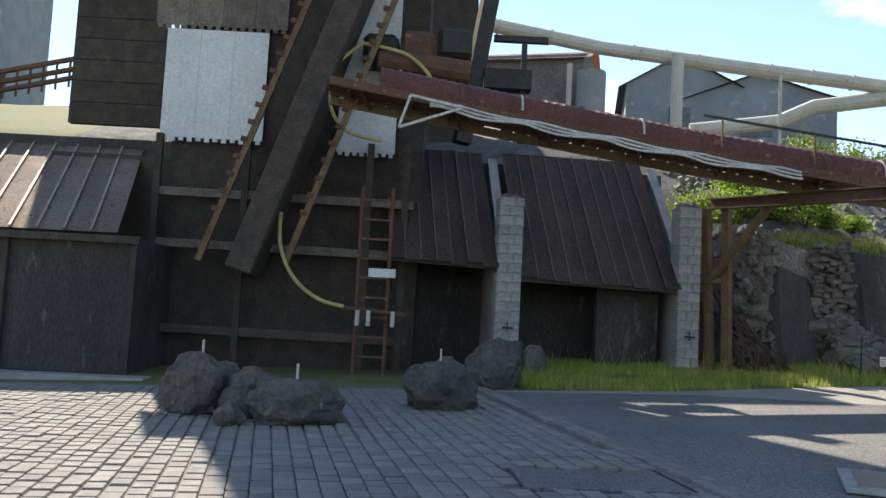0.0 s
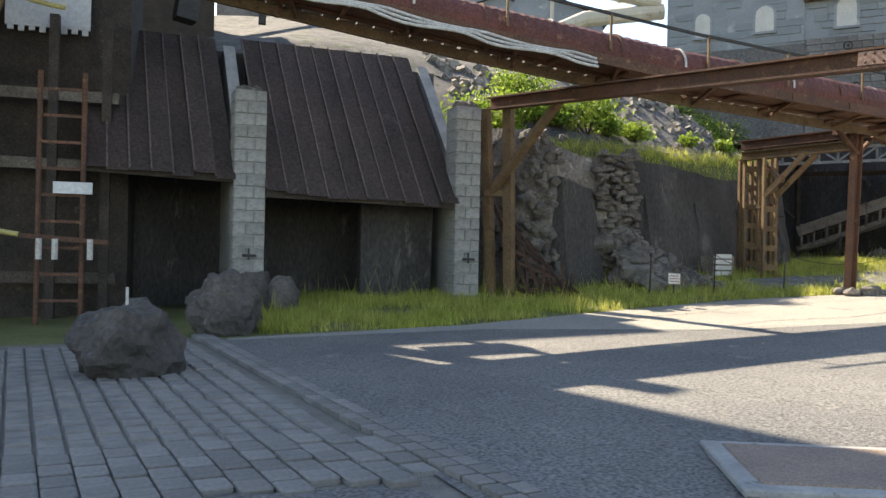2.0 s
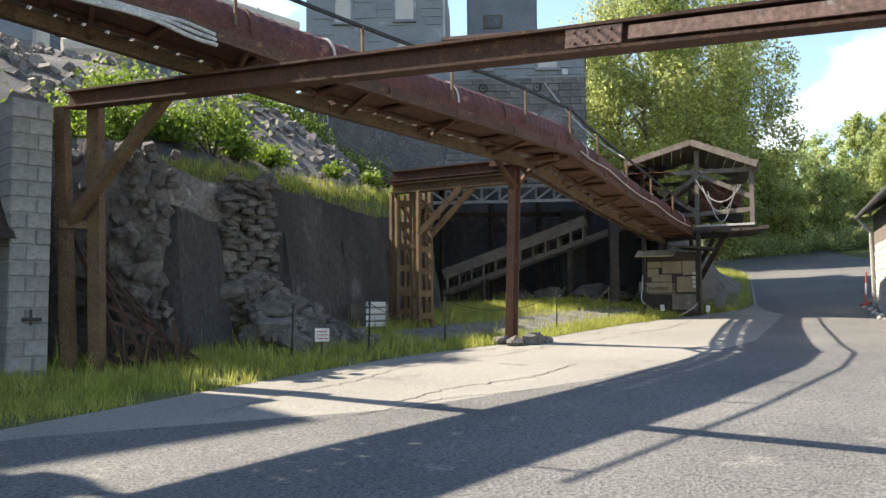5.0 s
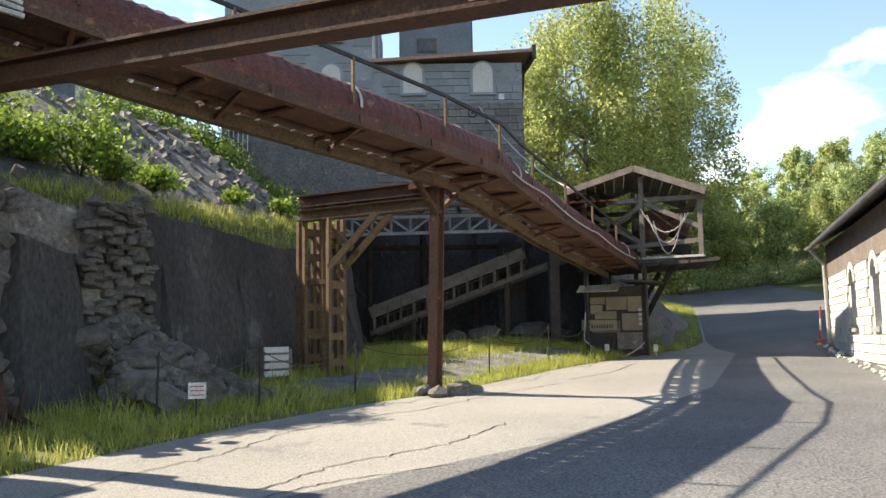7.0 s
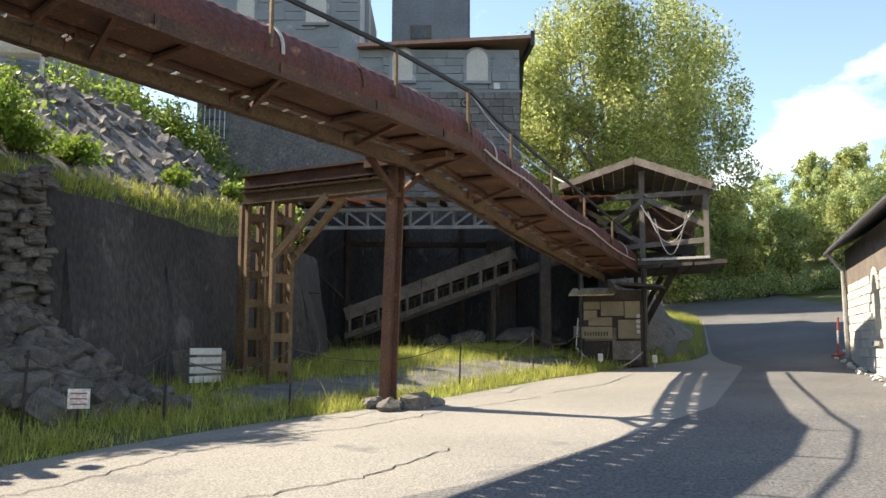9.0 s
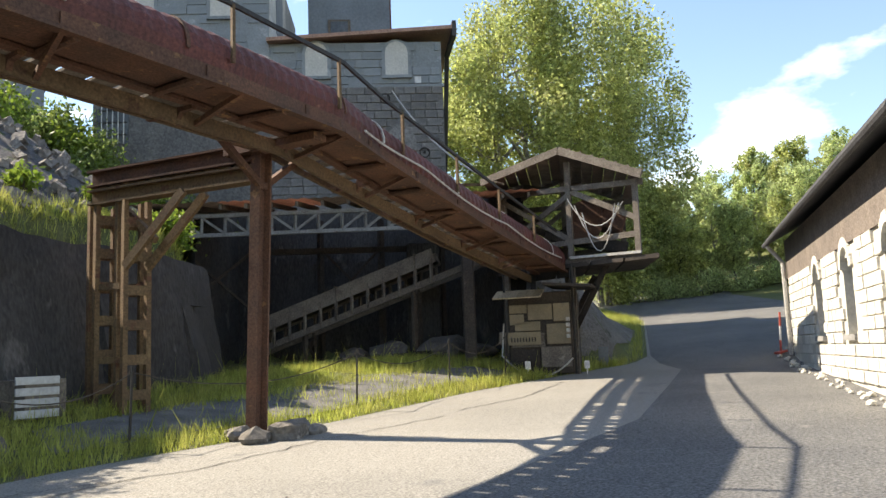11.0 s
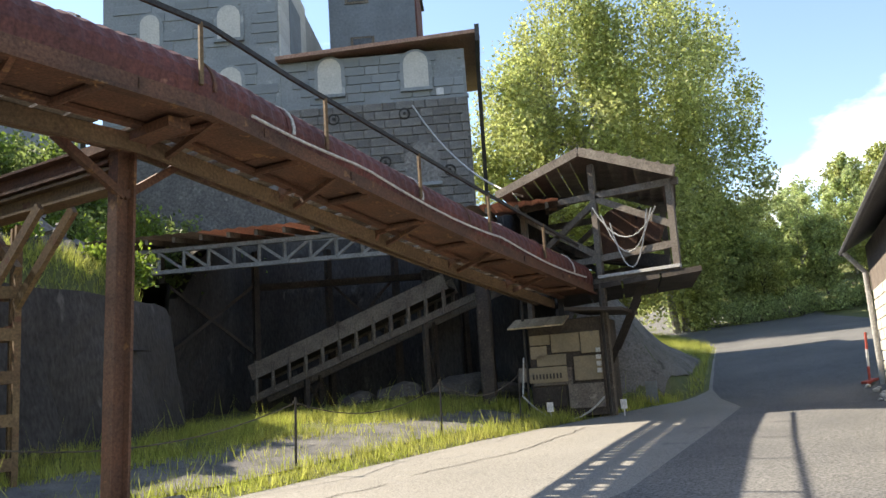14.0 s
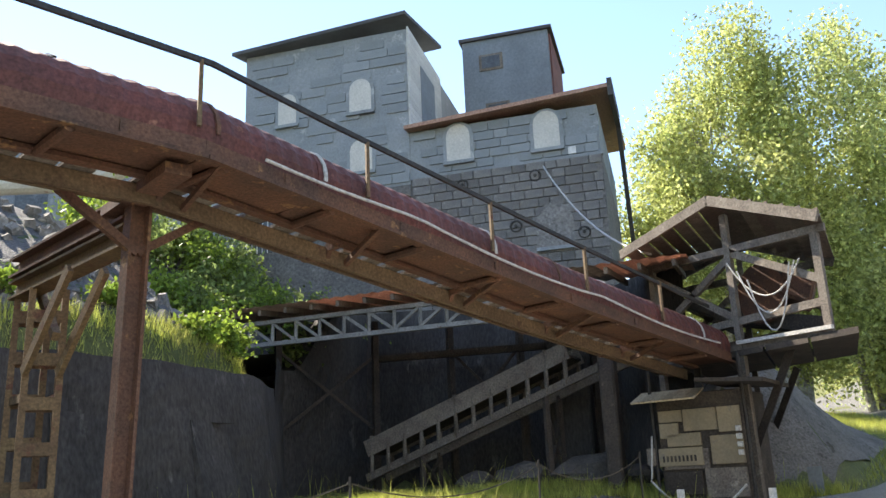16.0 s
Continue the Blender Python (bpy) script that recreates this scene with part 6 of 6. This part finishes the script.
tree(43.5, 33.6, 17.2, 5.6, 70000, 0.105, "large light green birch with drooping fine branches", stems=3, low=0.16, droop=1.6, blobs=70)
tree(48.3, 33.6, 15.0, 4.6, 50000, 0.105, "tall green birch beside the road bank", stems=2, low=0.14, droop=1.5, blobs=55)
tree(40.6, 35.8, 13.8, 4.2, 34000, 0.105, "leafy birch behind the annex", stems=2, low=0.1, droop=1.2, blobs=50)
tree(50.6, 35.2, 10.5, 3.0, 22000, 0.11, "dark green birch at the road side", stems=2, low=0.06, blobs=44, mt=M_LEAF2)
for i in range(14):
    k = i / 13
    x, y = 50.5 + 12 * k + rng.uniform(-0.8, 0.8), 35.5 - 17 * k + rng.uniform(-1.0, 1.0)
    tree(x, y, rng.uniform(4.0, 6.2), rng.uniform(1.2, 1.8), 8000, 0.085, "slender green tree at the wood's edge", mt=M_LEAF3 if i % 3 else M_LEAF, bark=M_DARKBARK if i % 2 else M_BARK, group="trees at the wood's edge", low=0.2, blobs=60)
for i in range(30):
    k = i / 29
    bush(49.5 + 12 * k + rng.uniform(-0.6, 0.6), 35.0 - 17 * k + rng.uniform(-0.8, 0.8), rng.uniform(0.7, 1.3), rng.uniform(0.9, 1.3), 1300, 0.07, M_LEAF3, "green undergrowth at the wood's foot", "wood undergrowth")
for i in range(26):
    k = (i % 13) / 12
    x, y = 55 + 14 * k + 5 * (i // 13) + rng.uniform(-1.2, 1.2), 40.5 - 22 * k + 3 * (i // 13) + rng.uniform(-1.5, 1.5)
    tree(x, y, rng.uniform(4.5, 7.5), rng.uniform(1.2, 1.9), 7500, 0.1, "green birch in the far wood", mt=M_LEAF3 if i % 3 else M_LEAF, bark=M_BARK if i % 2 else M_DARKBARK, group="far wood", low=0.08, blobs=60)
for i, (x, y, h) in enumerate(((41.5, 12.0, 12), (45, 14.5, 11), (38.5, 9.5, 12))):
    tree(x, y, h, 3.0, 9000, 0.18, "green birch behind the stone house", stems=1, low=0.2, blobs=40, droop=0.6)
for i in range(8):
    tree(-10 + 6 * i + rng.uniform(-1, 1), 62 + rng.uniform(-3, 3), 7, 3, 1500, 0.3, "distant tree on the hill", mt=M_LEAF2, group="hill trees", low=0.1, blobs=18)


BRIGHT = ((7.6, 20.6, 0.9, 0.6), (8.2, 20.9, 1.3, 0.8), (9.0, 20.9, 1.0, 0.8), (9.9, 20.8, 1.7, 0.95), (10.5, 21.0, 1.2, 0.7), (6.2, 22.0, 1.3, 0.9), (5.0, 22.3, 1.4, 1.0), (4.0, 22.6, 1.1, 0.8), (7.2, 21.9, 1.2, 0.9), (8.6, 22.3, 1.2, 1.0), (11.4, 21.2, 0.6, 0.5), (13.6, 22.1, 0.5, 0.4), (16.6, 23.3, 0.7, 0.5), (17.3, 24.0, 0.9, 0.6), (15.0, 22.6, 0.4, 0.4))
for x, y, h, r in BRIGHT:
    bush(x, y + 0.8 * (x > 7), h * (0.5 if 8 < x < 14 else 0.65), r * 0.9, int(1800 * r), 0.055, M_BUSH, "bright green shrub on the wall's crest", "shrubs on the crest")
for i in range(46):
    u = -9.0 + 13 * rng.random()
    p = fpt(u, -1.0 - 4.5 * rng.random(), 0)
    if p.x < 25 and float(side(np.array([p.x]), np.array([p.y]), FOOT)[0]) > 0.4:
        bush(p.x, p.y, rng.uniform(0.8, 1.7), rng.uniform(0.7, 1.2), 1100, 0.075, M_LEAF2 if i % 3 else M_BUSH, "dark green shrub on the hillside", "hillside shrubs")
for i in range(18):
    x = rng.uniform(28.5, 42)
    y = 25.6 + (x - 28.5) * 0.62 + rng.uniform(0.6, 3)
    bush(x, y, rng.uniform(0.7, 1.6), rng.uniform(0.6, 1.2), 1000, 0.08, M_LEAF2, "green undergrowth on the road bank", "bank undergrowth")

# scree on the hillside: loose stones
v_all, f_all = [], []
cube_v = np.array([(-1, -1, -1), (1, -1, -1), (1, 1, -1), (-1, 1, -1), (-0.7, -0.8, 1), (0.8, -0.6, 1), (0.6, 0.8, 1), (-0.8, 0.6, 1)], float)
cube_f = np.array([(0, 3, 2, 1), (4, 5, 6, 7), (0, 1, 5, 4), (1, 2, 6, 5), (2, 3, 7, 6), (3, 0, 4, 7)])
n = 0
for i in range(2600):
    x, y = rng.uniform(7, 21), rng.uniform(20, 34)
    s = float(side(np.array([x]), np.array([y]), FOOT)[0])
    if s < 0.8 or (y - 31.07) * 0.73 + (x - 24.04) * 0.683 > 0:
        continue
    if noise.noise(Vector((x * 0.25, y * 0.25, 3))) < -0.05:
        continue
    k = rng.uniform(0.03, 0.13)
    R = np.array(Euler(rng.uniform(-0.8, 0.8, 3)).to_matrix())
    v_all.append((cube_v * k * rng.uniform(0.6, 1.3, 3)) @ R.T + (x, y, lz(x, y) + k * 0.3))
    f_all.append(cube_f + 8 * n)
    n += 1
ob = flat("scree", np.concatenate(v_all), np.concatenate(f_all), M_ROCK)
tagged(ob, "loose grey stones scattered on the hillside", "scree", kind="stuff")


def turf(name, pts, h, label, mt=M_GRASS):
    n = len(pts)
    z = lie(pts[:, 0], pts[:, 1])
    a = rng.uniform(0, 2 * math.pi, n)
    w = rng.uniform(0.004, 0.010, n)
    hh = h * rng.uniform(0.35, 1.2, n)
    lx, ly = rng.normal(0, 0.3, n) * hh, rng.normal(0, 0.3, n) * hh
    b = np.stack([pts[:, 0], pts[:, 1], z], 1)
    s = np.stack([np.cos(a) * w, np.sin(a) * w, 0 * a], 1)
    v = np.stack([b - s, b + s, b + np.stack([lx, ly, hh], 1)], 1).reshape(-1, 3)
    f = np.arange(3 * n).reshape(-1, 3)
    tagged(flat(name, v, f, mt), label, "grass", kind="stuff")


P = np.stack([rng.uniform(1.5, 28, 230000), rng.uniform(15, 24.5, 230000)], 1)
sd, sf = side(P[:, 0], P[:, 1], ROAD_L), side(P[:, 0], P[:, 1], FOOT)
gravelly = ((P[:, 0] > 13) & (P[:, 0] < 23.5) & (sd > 0.75) & (sd < 1.9))
keep = (sd > 0.0) & (sf < 0.1) & (sd < 5.5) & (~gravelly | (rng.random(len(P)) < 0.10))
clump = np.array([noise.noise(Vector((x * 0.9, y * 0.9, 0))) for x, y in P[keep]])
P = P[keep][clump + rng.uniform(-0.5, 0.35, int(keep.sum())) > -0.2]
turf("verge_grass", P, 0.20, "long fresh green grass of the verge")
Q = P[rng.random(len(P)) < 0.012]
turf("tall_grass", Q, 0.6, "tall seeding grass stems in the verge")
P = np.stack([rng.uniform(0, 19, 120000), rng.uniform(19.5, 26, 120000)], 1)
sf = side(P[:, 0], P[:, 1], FOOT)
turf("crest_grass", P[(sf > 0.3) & (sf < 1.0)], 0.25, "bright grass along the wall's crest")
P = np.stack([rng.uniform(25.5, 60, 160000), rng.uniform(20, 44, 160000)], 1)
sf, sd = side(P[:, 0], P[:, 1], FOOT), side(P[:, 0], P[:, 1], ROAD_L)
turf("bank_grass", P[(sd > 0.1) & (sf < 4) & ((P[:, 0] > 34.5) | (sf < 0))][:45000], 0.25, "grass on the road bank", M_GRASS)

# ---- granite setts of the forecourt ----
near, far = [], []
ang = radians(101.5)
ca, sa = math.cos(ang), math.sin(ang)
for r in range(-60, 90):
    for c in range(-30, 90):
        px, py = c * 0.262 + (0.131 if r % 2 else 0) + 0.02 * noise.noise(Vector((c, r, 5))), r * 0.205
        x, y = px * ca - py * sa, px * sa + py * ca
        if not (-0.9 < y < 14.4 and -11 < x):
            continue
        edge = np.interp(y, [2.2, 6.6, 9.0, 11.42, 15.0], [3.4, 2.62, 2.06, 1.54, 0.8])
        if x > edge - 0.35 or (0.55 < x < 2.3 and 6.25 < y < 7.3):
            continue
        (near if (-2.2 < x < 2.0 and 4.6 < y < 8.6) else far).append((x, y))
rot_v = Matrix.Rotation(ang, 4, "Z")
for x, y in near[:300]:
    piece(blocks["v"], "sett", Matrix.Translation((x, y, float(plane(x, y)) + 0.012 + rng.uniform(-0.006, 0.006))) @ rot_v @ Matrix.Diagonal((0.252, 0.194, 0.07, 1)), forecourt)
far += near[300:]
b = np.array([(-1, -1, 0), (1, -1, 0), (1, 1, 0), (-1, 1, 0), (-0.86, -0.84, 1), (0.86, -0.84, 1), (0.86, 0.84, 1), (-0.86, 0.84, 1)], float) * (0.126, 0.097, 0.042)
b[:, :2] = b[:, :2] @ np.array([[ca, sa], [-sa, ca]])
vs = [b * (1, 1, 1 + 0.12 * rng.normal()) + (x, y, float(plane(x, y)) - 0.004) for x, y in far]
fs = [np.array([(4, 5, 6, 7), (0, 1, 5, 4), (1, 2, 6, 5), (2, 3, 7, 6), (3, 0, 4, 7)]) + 8 * i for i in range(len(far))]
ob = flat("setts", np.concatenate(vs), np.concatenate(fs), M_PAVER, forecourt)
tagged(ob, "rows of worn granite setts", kind="stuff")
for i in range(60):
    t = i / 60
    y = 15.0 - 12.8 * t
    x = float(np.interp(y, [2.2, 6.6, 9.0, 11.42, 15.0], [3.4, 2.62, 2.06, 1.54, 0.8]))
    for k in (0, 1):
        piece(blocks["v"], "kerb_sett", Matrix.Translation((x - 0.2 + 0.15 * k, y, float(plane(x, y)) + 0.012)) @ Matrix.Rotation(radians(102), 4, "Z") @ Matrix.Diagonal((0.2, 0.135, 0.075, 1)), forecourt)
